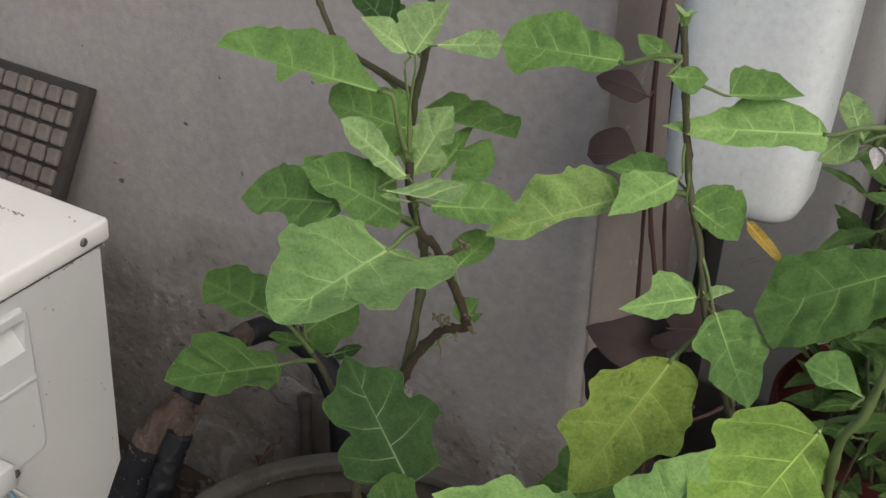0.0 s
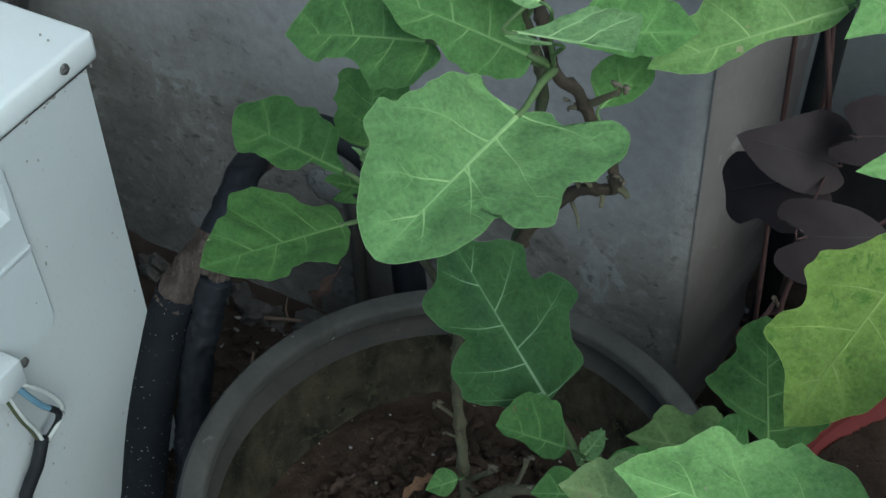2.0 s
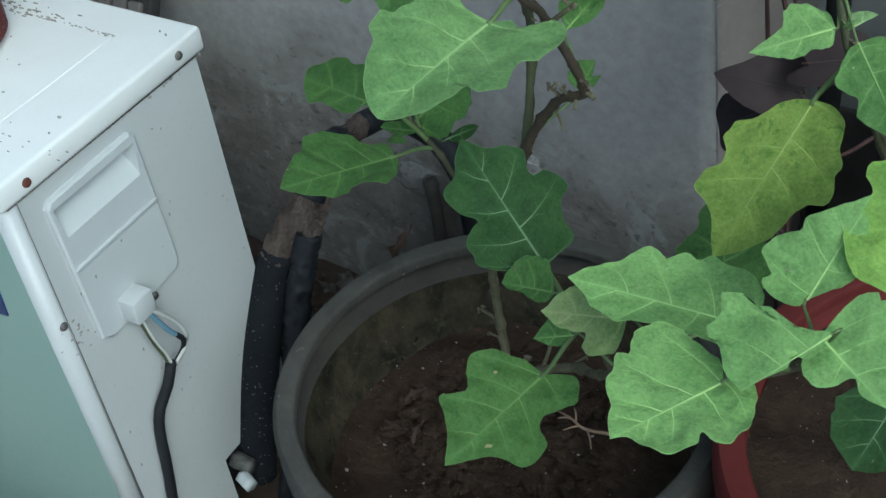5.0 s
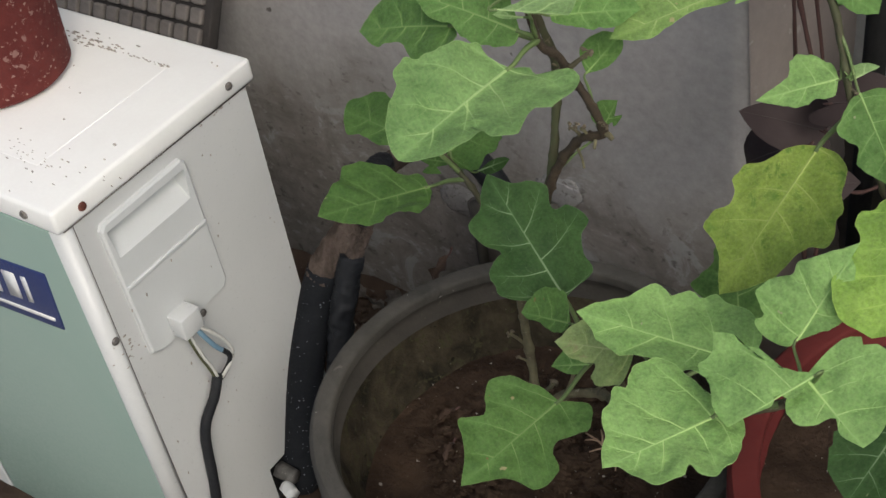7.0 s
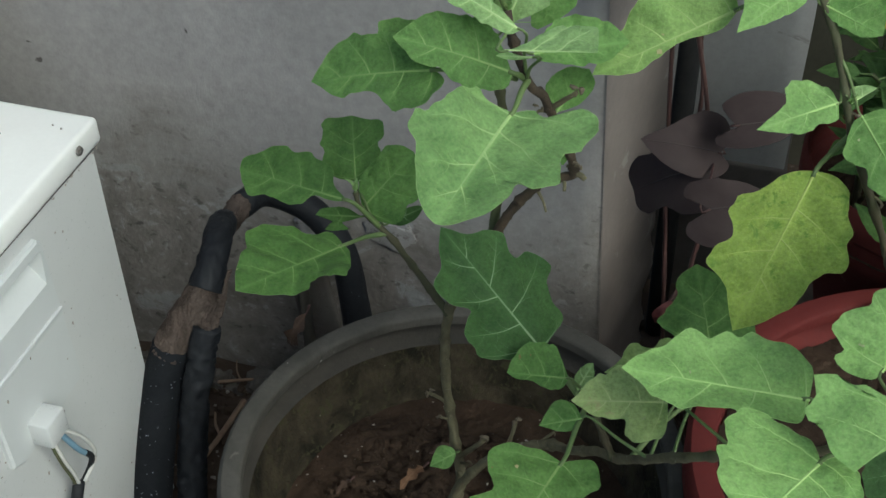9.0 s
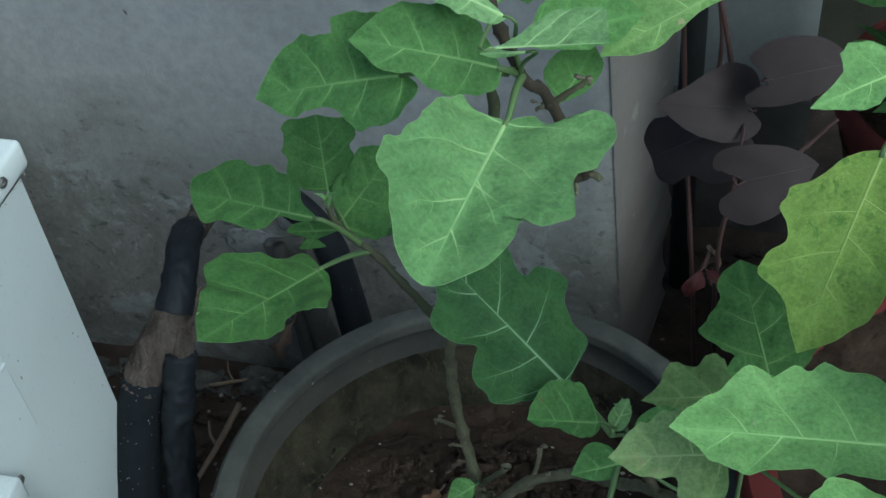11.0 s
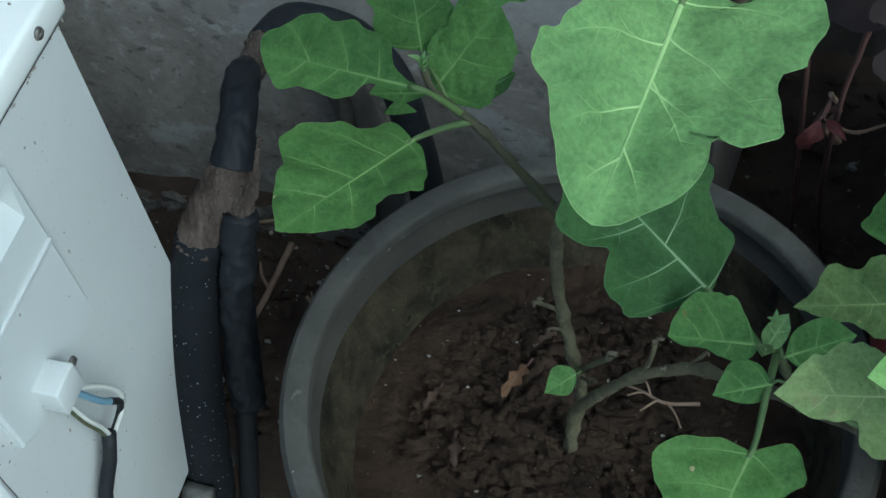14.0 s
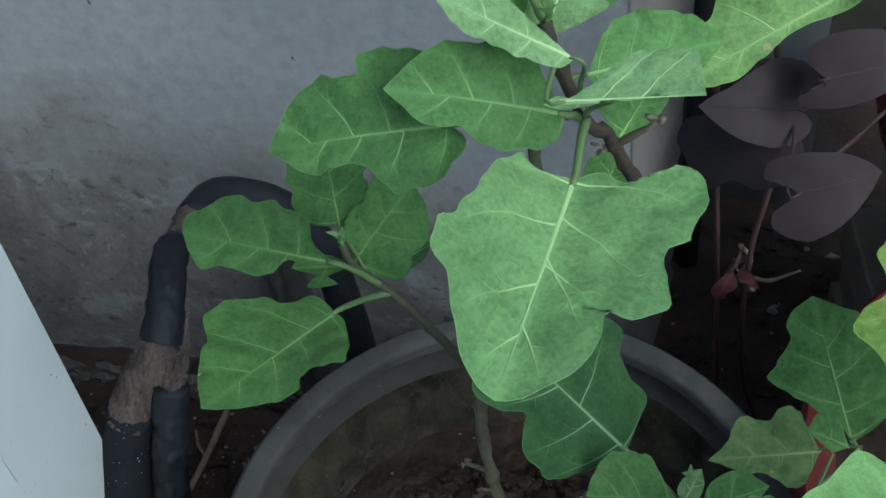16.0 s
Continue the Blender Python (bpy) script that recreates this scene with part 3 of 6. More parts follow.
    nub = boxes(((0.004, 0.079, 0.490), (0.029, 0.110, 0.521)), bevel=0.002)
    part("cable_guard", nub, white_m, cover, "small white cable guard")

    def screw(at, axis, mat, r=0.0056):
        bm = bmesh.new()
        bmesh.ops.create_cone(bm, cap_ends=True, segments=14, radius1=r, radius2=r * 0.8, depth=0.003)
        bmesh.ops.bevel(bm, geom=bm.edges[:], offset=0.0006, segments=1, affect="EDGES")
        turn = Matrix.Rotation(radians(90), 4, "Y" if axis == "x" else "X")
        bmesh.ops.transform(bm, matrix=Matrix.Translation(at) @ turn, verts=bm.verts)
        bmesh.ops.create_cube(bm, size=1, matrix=Matrix.LocRotScale(at, None, (0.0042, r * 1.3, 0.0014) if axis == "x" else (r * 1.3, 0.0042, 0.0014)))
        return part("screw", bm, mat, ac)

    screw((0.0055, 0.265, 0.721), "x", screw_m)
    screw((0.0055, 0.033, 0.718), "x", rust_m)
    screw((-0.043, -0.0055, 0.719), "y", screw_m)
    screw((0.0085, 0.127, 0.486), "x", screw_m)
    screw((0.0015, 0.010, 0.541), "x", screw_m)
    # name plate: a navy field with white strokes
    def slanted(bm):
        for v in bm.verts:
            x, z = v.co.x, v.co.z
            v.co.x, v.co.z = x + 0.11 * (z - 0.542), z + 0.085 * (x + 0.067)
        return bm

    plate = part("name_plate", slanted(boxes(((-0.33, -0.0052, 0.542), (-0.067, -0.002, 0.630)), bevel=0.0008)), navy, ac, "navy name plate with white strokes")
    for i, w in enumerate((0.022, 0.022, 0.008, 0.022, 0.020, 0.022, 0.008)):
        x = -0.318 + i * 0.034
        part("stroke", slanted(boxes(((x, -0.0064, 0.574), (x + w, -0.0048, 0.614)))), plate_white, plate)
    part("stroke", slanted(boxes(((-0.322, -0.0064, 0.554), (-0.076, -0.0048, 0.559)))), plate_white, plate)
    part("fan_bezel", boxes(((-0.79, -0.007, 0.060), (-0.414, -0.002, 0.505)), bevel=0.003), cover_m, ac, "off-white fan bezel")
    # fan opening with its grille
    bm = bmesh.new()
    bmesh.ops.create_circle(bm, cap_ends=True, segments=48, radius=0.160, matrix=Matrix.Translation((-0.60, -0.0085, 0.285)) @ Matrix.Rotation(radians(90), 4, "X"))
    part("fan_opening", bm, dark_m, ac)
    for i in range(12):
        r = 0.156 - i * 0.0122
        pts = [(-0.60 + r * math.cos(q), -0.010, 0.285 + r * math.sin(q)) for q in np.linspace(0, 2 * math.pi, 25)]
        part("grille_ring", tube(bmesh.new(), pts, 0.0018, n=40, seg=5), white_m, ac)
    for i in range(8):
        q = math.pi * i / 8
        c, s = math.cos(q) * 0.158, math.sin(q) * 0.158
        part("grille_spoke", tube(bmesh.new(), [(-0.60 - c, -0.012, 0.285 - s), (-0.60, -0.014, 0.285), (-0.60 + c, -0.012, 0.285 + s)], 0.002, n=6, seg=5), white_m, ac)
    for x in (-0.70, -0.10):
        part("foot", boxes(((x - 0.03, 0.0, 0.0), (x + 0.03, 0.30, 0.052)), bevel=0.004), dark_m, ac, "dark mounting foot")
    # scratches and dark specks on the side panel
    rnd = random.Random(5)
    bm = bmesh.new()
    for _ in range(40):
        y, z = rnd.uniform(0.01, 0.29), rnd.uniform(0.22, 0.68)
        if 0.035 < y < 0.185 and 0.46 < z < 0.69:
            x = 0.0068
            if z > 0.60:
                continue
        else:
            x = 0.0002
        r = rnd.uniform(0.0004, 0.0015)
        bmesh.ops.create_icosphere(bm, subdivisions=1, radius=1, matrix=Matrix.LocRotScale((x, y, z), None, (0.0005, r, r * rnd.uniform(0.6, 2.2))))
    for _ in range(40):
        x, y = rnd.uniform(-0.6, -0.005), rnd.uniform(0.005, 0.29)
        r = rnd.uniform(0.0005, 0.0016)
        bmesh.ops.create_icosphere(bm, subdivisions=1, radius=1, matrix=Matrix.LocRotScale((x, y, 0.7345), None, (r * rnd.uniform(0.6, 2), r, 0.0018)))
    for cy, cz, n, sy, sz in ((0.020, 0.512, 16, 0.010, 0.018), (0.285, 0.702, 40, 0.030, 0.003), (0.045, 0.500, 6, 0.012, 0.006), (0.262, 0.701, 20, 0.05, 0.0015)):
        for _ in range(n):
            r = rnd.uniform(0.0004, 0.0017)
            bmesh.ops.create_icosphere(bm, subdivisions=1, radius=1, matrix=Matrix.LocRotScale((0.0003 if cz < 0.6 else 0.0004, min(0.299, rnd.gauss(cy, sy)), rnd.gauss(cz, sz)), None, (0.0006, r * rnd.uniform(0.7, 2), r)))
    for _ in range(150):
        f = rnd.random()
        at, r = rnd.choice((((-0.235 + 0.16 * f, 0.2545 + rnd.gauss(0, 0.0012), 0.7345), 0.0011), ((-0.21 + rnd.gauss(0, 0.03), 0.262 + rnd.gauss(0, 0.006), 0.7345), 0.0016), ((-0.09 + rnd.gauss(0, 0.05), 0.055 + rnd.gauss(0, 0.012), 0.7345), 0.0010)))
        bmesh.ops.create_icosphere(bm, subdivisions=1, radius=1, matrix=Matrix.LocRotScale(at, None, (r * rnd.uniform(0.6, 3.2), r * rnd.uniform(0.3, 0.8), 0.0011)))
    tagged(part("dirt", bm, grime_m, body), kind="stuff")
    return ac


ac_unit()

# wires from the cable guard down into a black sheath
cable = thing("mains_cable", (0.02, 0.09, 0.1), "black sheathed cable with loose white and blue wires", "cable")
part("wire", tube(bmesh.new(), [(0.026, 0.102, 0.494), (0.030, 0.122, 0.462), (0.031, 0.133, 0.430), (0.028, 0.128, 0.412), (0.022, 0.112, 0.396)], 0.0024, n=18), wire_white, cable, "white wire")
part("wire", tube(bmesh.new(), [(0.024, 0.098, 0.494), (0.028, 0.112, 0.455), (0.029, 0.122, 0.436)], 0.0032, n=10), wire_blue, cable, "blue wire")
part("wire", tube(bmesh.new(), [(0.029, 0.120, 0.440), (0.029, 0.128, 0.424), (0.025, 0.126, 0.408), (0.020, 0.111, 0.394)], 0.0034, n=12), wire_black, cable, "black taped joint")
part("wire", tube(bmesh.new(), [(0.020, 0.090, 0.494), (0.022, 0.096, 0.450), (0.022, 0.104, 0.420), (0.020, 0.108, 0.394)], 0.0022, n=14), wire_white, cable, "white wire")
part("wire", tube(bmesh.new(), [(0.018, 0.087, 0.494), (0.019, 0.094, 0.448), (0.019, 0.101, 0.420), (0.018, 0.106, 0.394)], 0.0018, n=14), stem_m, cable, "green wire")
part("sheath", tube(bmesh.new(), [(0.020, 0.108, 0.402), (0.018, 0.094, 0.375), (0.014, 0.068, 0.340), (0.013, 0.054, 0.260), (0.013, 0.042, 0.18), (0.018, 0.05, 0.09), (0.03, 0.12, 0.02)], 0.0066, 0.0072, n=28, seg=10, rough=0.05), wire_black, cable, "black cable sheath")


# ---------------------------------------------------------------- insulated pipes
pipes = thing("insulated_pipe", (0.01, 0.28, 0.05), "black foam-lagged refrigerant pipe with frayed brown wrapping", "pipe")
part("foam", tube(bmesh.new(), [(0.007, 0.185, 0.10), (0.012, 0.245, 0.265), (0.016, 0.296, 0.360), (0.028, 0.316, 0.410)], 0.0275, 0.0235, n=30, seg=24, rough=0.02), foam_m, pipes, "black foam lagging with white dust specks")
part("wrapping", crumple(tube(bmesh.new(), [(0.024, 0.311, 0.400), (0.040, 0.330, 0.436), (0.054, 0.348, 0.463), (0.064, 0.362, 0.482)], 0.0228, 0.0172, n=90, seg=72), 0.0017, 105, (1, 0.45, 0.40)), wrap_m, pipes, "frayed brown wrapping", False)
part("tape", crumple(tube(bmesh.new(), [(0.062, 0.352, 0.474), (0.064, 0.376, 0.496), (0.060, 0.402, 0.507), (0.051, 0.432, 0.503), (0.046, 0.450, 0.494)], 0.0198, 0.0160, n=60, seg=36, rough=0.06), 0.0013, 30, (1, 0.8, 0.8)), tape_m, pipes, "black tape bandage")
part("wrapping", crumple(tube(bmesh.new(), [(0.056, 0.414, 0.508), (0.045, 0.460, 0.488), (0.042, 0.512, 0.478)], 0.0158, 0.0152, n=50, seg=44), 0.0016, 110, (1, 0.45, 0.45)), wrap_m, pipes, "", False)
part("foam", tube(bmesh.new(), [(0.043, 0.500, 0.480), (0.050, 0.545, 0.468), (0.074, 0.568, 0.447), (0.102, 0.580, 0.422), (0.127, 0.582, 0.386), (0.142, 0.582, 0.340), (0.150, 0.580, 0.27), (0.156, 0.578, 0.18), (0.162, 0.576, 0.0)], 0.0172, 0.0235, n=44, seg=20, rough=0.03), tape_m, pipes, "black lagging on the bend")
second = thing("second_insulated_pipe", (0.06, 0.29, 0.0), "thinner black lagged pipe with a torn side", "pipe")
part("foam", crumple(tube(bmesh.new(), [(0.050, 0.256, 0.205), (0.057, 0.288, 0.330), (0.063, 0.304, 0.384), (0.071, 0.328, 0.440)], 0.0195, 0.0165, n=60, seg=28), 0.0024, 40), tape_m, second)
part("bare_pipe", tube(bmesh.new(), [(0.040, 0.195, 0.06), (0.046, 0.240, 0.17), (0.051, 0.262, 0.235)], 0.0110, 0.0110, n=10, seg=12), wire_black, second, "bare black pipe below the lagging")
part("wrapping", crumple(tube(bmesh.new(), [(0.067, 0.322, 0.424), (0.073, 0.345, 0.452), (0.072, 0.385, 0.482)], 0.0125, 0.009, n=50, seg=36), 0.0022, 110, (1, 0.45, 0.45)), wrap_m, second, "", False)
conduit = thing("grey_conduit", (0.10, 0.59, 0.0), "grey plastic conduit against the wall", "pipe")
part("pipe", tube(bmesh.new(), [(0.062, 0.61, 0.0), (0.058, 0.615, 0.16), (0.050, 0.625, 0.30)], 0.009, n=10, seg=12), potgrey, conduit)
valve = thing("service_valve", (0.03, 0.17, 0.1), "metal service valve with white cap at the unit's foot", "valve")
part("valve_body", tube(bmesh.new(), [(0.0, 0.165, 0.150), (0.030, 0.165, 0.150)], 0.013, 0.011, n=4, seg=6), brass_m, valve)
part("cap", tube(bmesh.new(), [(0.020, 0.152, 0.140), (0.040, 0.144, 0.140)], 0.011, 0.010, n=4, seg=6), cover_m, valve, "white plastic cap")
part("nut", tube(bmesh.new(), [(0.012, 0.195, 0.120), (0.016, 0.235, 0.110)], 0.012, 0.010, n=3, seg=6), brass_m, valve)


# ---------------------------------------------------------------- pots
def round_pot(name, c, z0, z1, r0, r1, lip, soil_z, mat, mat_in, label, soil_label, wobble=0.0, taper=0.006, bank=0.004, mat_band=None):
    pot = thing(name, (c[0], c[1], z0), label, "pot")
    rim = 0.012
    prof = [(0.01, z0), (r0 - 0.01, z0), (r0, z0 + 0.008), (r1 - 0.014, z1 - 0.05), (r1 - 0.010, z1 - 0.046), (r1 - 0.002, z1 - 0.042), (r1, z1 - 0.038), (r1, z1 - 0.006), (r1 - 0.005, z1)]
    part("shell", turned(bmesh.new(), c, prof, 72, wobble), mat, pot)
    ring = [(r1 - 0.005, z1), (r1 - lip * 0.5, z1 + 0.0008), (r1 - lip + 0.004, z1), (r1 - lip + 0.001, z1 - 0.0015), (r1 - lip, z1 - 0.005), (r1 - lip, z1 - 0.014)]
    part("rim", turned(bmesh.new(), c, ring, 72, wobble), mat, pot)
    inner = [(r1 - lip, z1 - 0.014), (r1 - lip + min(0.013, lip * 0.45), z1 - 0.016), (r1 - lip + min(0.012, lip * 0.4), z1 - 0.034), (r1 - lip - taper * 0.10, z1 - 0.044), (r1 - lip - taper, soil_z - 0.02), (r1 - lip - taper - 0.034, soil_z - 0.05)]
    # band below the lip, its undercut shade put into a darker colour
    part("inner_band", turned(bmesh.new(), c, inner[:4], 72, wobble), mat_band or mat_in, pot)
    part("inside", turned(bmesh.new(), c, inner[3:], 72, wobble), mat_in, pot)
    soil = bmesh.new()
    rs = r1 - lip + 0.001
    bmesh.ops.create_grid(soil, x_segments=200, y_segments=200, size=rs, matrix=Matrix.Translation((c[0], c[1], soil_z)))
    out = [v for v in soil.verts if (v.co.xy - Vector(c)).length > rs]
    bmesh.ops.delete(soil, geom=out, context="VERTS")
    for v in soil.verts:
        p = v.co * 1.0
        d = (p.xy - Vector(c)).length / rs
        c2 = noise.voronoi(p * 34 + Vector((noise.noise(p * 30), noise.noise(p * 30 + Vector((4, 0, 0))), 0)))[0]
        mound = math.exp(-((p.x - c[0] + 0.02) ** 2 + (p.y - c[1] - 0.05) ** 2) / (0.46 * rs) ** 2)
        v.co.z += 0.007 * noise.noise(p * 14) + (0.0015 + 0.005 * mound) * noise.noise(p * 48) + (0.0010 + 0.0035 * mound) * noise.noise(p * 110) + bank * d**5 * (1 + 0.8 * noise.noise(p * 9))
        v.co.z += mound * (0.008 + 0.018 * noise.noise(p * 33) + 0.014 * min(0.5, c2[1] - c2[0])) - 0.006 * (0.15 + mound) * max(0, 0.10 - (c2[1] - c2[0])) / 0.10
    so = tagged(mesh_object("soil", soil, potsoil), label=soil_label, category="soil", kind="stuff")
    return pot


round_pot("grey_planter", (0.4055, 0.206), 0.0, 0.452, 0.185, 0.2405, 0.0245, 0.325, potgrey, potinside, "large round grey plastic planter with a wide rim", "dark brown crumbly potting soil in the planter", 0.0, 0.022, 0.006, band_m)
round_pot("red_planter", (0.894, 0.288), 0.28, 0.503, 0.155, 0.268, 0.030, 0.456, red_plain, red_plain, "red round plastic planter on a brick plinth", "brown soil in the red planter", bank=0.004)
round_pot("red_back_pot", (0.850, 0.715), 0.27, 0.56, 0.095, 0.156, 0.008, 0.49, red_dull, red_dull, "dull red plastic pot on bricks in the shade", "dark soil in the red pot", bank=0.004)
round_pot("red_pot_on_unit", (-0.252, 0.157), 0.7362, 1.0, 0.082, 0.108, 0.012, 0.955, red_m, red_m, "red painted clay pot, flaked, on the air conditioner", "dry soil in the painted pot", 0.02)
round_pot("black_pot", (0.868, 0.556), 0.0, 0.36, 0.050, 0.066, 0.004, 0.33, wire_black, wire_black, "black thin-walled nursery pot", "soil in the black nursery pot", bank=0.004)

# brick plinths under the pots
def brick_at(p, size, turn, group):
    bm = boxes(((-size[0] / 2, -size[1] / 2, 0), (size[0] / 2, size[1] / 2, size[2])), bevel=0.004)
    for v in bm.verts:
        v.co += Vector((noise.noise(v.co * 40), noise.noise(v.co * 40 + Vector((9, 0, 0))), 0)) * 0.0025
    ob = mesh_object("brick", bm, brick_m, False)
    ob.matrix_world = pose(*p, 0, 0, turn)
    return tagged(ob, label="worn tan brick stacked under a pot", category="brick", group=group)


for i in range(4):
    for dx in (-0.06, 0.06):
        brick_at((0.905 + (dx if i % 2 else 0), 0.285 + (0 if i % 2 else dx), 0.07 * i), (0.115, 0.225, 0.0698), 0 if i % 2 else 90, "bricks under the red planter")
for i in range(4):
    for x, y, turn in ((0.775, 0.70, 4), (0.895, 0.75, -8)):
        brick_at((x, y, 0.0675 * i), (0.10, 0.20, 0.0673), turn + (6 if i % 2 else 0), "bricks under the back pot")

# short weathered board propped against the stacked bricks
board = thing("wooden_board", (0.690, 0.590, 0.0), "weathered tan board propped against stacked bricks", "board")
bm = boxes(((-0.026, -0.009, 0.0), (0.026, 0.009, 0.47)), bevel=0.003)
crumple(bm, 0.0012, 30)
plank = part("plank", bm, plank_m, board, "", False)
plank.matrix_world = Matrix.Translation((0.722, 0.580, 0.004)) @ Matrix.Rotation(radians(-6.5), 4, "Y") @ Matrix.Rotation(radians(-1.0), 4, "X")

# chequered paving tile leaning on the wall
tile = thing("chequered_tile", (-0.5, 0.56, 0.0), "brown chequered paving tile leaning on the wall", "tile")
lean = Matrix.Translation((-0.355, 0.652, 0.680)) @ Matrix.Rotation(radians(-29), 4, "X") @ Matrix.Rotation(radians(0), 4, "Y")
W, Hh, cell = 0.36, 0.76, 0.030
bm = boxes(((-W, -0.010, -Hh), (0.0, 0.012, 0.0)), bevel=0.003)
bmesh.ops.transform(bm, matrix=lean, verts=bm.verts)
part("slab", bm, grout_m, tile)
stud_bm = boxes(((-cell * 0.41, -0.007, -cell * 0.41), (cell * 0.41, 0.004, cell * 0.41)), bevel=0.004)
stud_ob = None
for j in range(int(Hh / cell) - 8):
    for i in range(int(W / cell)):
        at = lean @ Matrix.Translation((-0.010 - cell * (i + 0.5), -0.012, -0.010 - cell * (j + 0.5)))
        if stud_ob is None:
            stud_ob = part("stud", stud_bm, tile_m, tile, "", False)
            ob = stud_ob
        else:
            ob = new("stud", stud_ob.data)
            ob.parent = tile
            ob.matrix_parent_inverse = Matrix.Translation(-tile.location)
        ob.matrix_basis = at

# milky jug hung behind the right-hand plant
jug = thing("plastic_jug", (0.640, 0.56, 0.849), "milky white plastic jug hung by a cord", "jug")
c = (0.640, 0.56)
prof = [(0.004, 0.826), (0.048, 0.8265), (0.060, 0.829), (0.068, 0.836), (0.073, 0.850), (0.076, 0.92), (0.079, 1.02), (0.082, 1.14), (0.078, 1.17), (0.064, 1.20), (0.040, 1.23), (0.026, 1.24), (0.026, 1.27), (0.001, 1.272)]
bm = turned(bmesh.new(), c, [(r, z + 0.023) for r, z in prof], 48)
for v in bm.verts:
    dx, dy = v.co.x - c[0], v.co.y - c[1]
    r = math.hypot(dx, dy) + 1e-6
    k = (abs(dx / r) ** 4 + abs(dy / r) ** 4) ** -0.25 if v.co.z < 1.21 else 1.0
    v.co.x, v.co.y = c[0] + dx * k, c[1] + dy * k * 0.72
part("body", bm, jug_m, jug)
part("handle", tube(bmesh.new(), [(0.672, 0.535, 1.215), (0.716, 0.52, 1.20), (0.724, 0.515, 1.15), (0.700, 0.52, 1.11)], 0.010, n=14), jug_m, jug)
part("cord", tube(bmesh.new(), [(0.640, 0.56, 1.265), (0.650, 0.57, 1.7), (0.672, 0.59, 2.15)], 0.003, n=6, seg=6), stick_m, jug, "twisted cord")
rail = tagged(mesh_object("hanging_rail", tube(bmesh.new(), [(0.40, 0.80, 2.18), (0.8, 0.50, 2.15), (2.25, -0.3, 2.15)], 0.012, n=8), screw_m), label="thin steel rail between the walls", category="rail")

# dark tube added at the wall's end in place of the gap's shade
gap_shade = tagged(mesh_object("gap_shade", tube(bmesh.new(), [(0.531, 0.925, 0.0), (0.528, 0.925, 0.9), (0.524, 0.925, 1.8), (0.52, 0.925, 2.6)], 0.016, n=8, seg=16), dark_m), label="dark tube standing in for the shaded gap behind the wall's end", category="pipe")


# ---------------------------------------------------------------- plants
STEMS = {}


def stems(plant, *lines):
    """Limbs of a plant: each a list of points, its thickness at both ends and a material."""
    for pts, r0, r1, mat in lines:
        part("stem", tube(bmesh.new(), pts, r0, r1, n=len(pts) * 10, seg=12, rough=0.42, knots=len(pts)), mat, plant)
        STEMS.setdefault(plant.name, []).extend(spline(pts, 30))


def ribbon(bm, line, w0, w1, lift, f0=1.0, f1=0.3):
    """A raised vein along a line of (place, normal, across)."""
    prev = None
    n = len(line) - 1
    tone = bm.verts.layers.float_color.get("fade") or bm.verts.layers.float_color.new("fade")
    for i, (p, nrm, side) in enumerate(line):
        w = w0 + (w1 - w0) * i / n
        row = [bm.verts.new(p - side * w + nrm * 0.00035), bm.verts.new(p + nrm * (lift * w / w0 + 0.0006)), bm.verts.new(p + side * w + nrm * 0.00035)]
        for v in row:
            f = f0 + (f1 - f0) * i / n
            v[tone] = (f, f, f, 1)
        if prev:
            for k in (0, 1):
                bm.faces.new((prev[k], prev[k + 1], row[k + 1], row[k]))
        prev = row


def inside(poly, s, w):
    hit = False
    for (a, b), (c, e) in zip(poly, poly[1:] + poly[:1]):
        if (b > w) != (e > w) and s < a + (c - a) * (w - b) / (e - b):
            hit = not hit
    return hit


def leaf_edges(left, right, n, ln, seed, smooth):
    """The wavy outline of both halves of a leaf, as shares of its length."""
    edges = {}
    for sgn, lobes in ((1, left), (-1, right)):
        out = spline([(0, 0), *lobes, (1, 0)], n)
        for i in range(1, n):
            s, w = out[i]
            wave = (0.030 * math.sin(i / n * 21 + seed.x) + 0.034 * math.sin(i / n * 43 + seed.y) + 0.020 * math.sin(i / n * 71 + seed.z)) * (0.35 + abs(noise.noise(Vector((s * 5, w * 5, 2)) + seed)) * 2)
            out[i][1] *= 1 + 0.03 * noise.noise(Vector((s * 14, w * 14, 7)) + seed) + (0 if smooth or ln < 0.05 else wave)
        edges[sgn] = out
    return edges


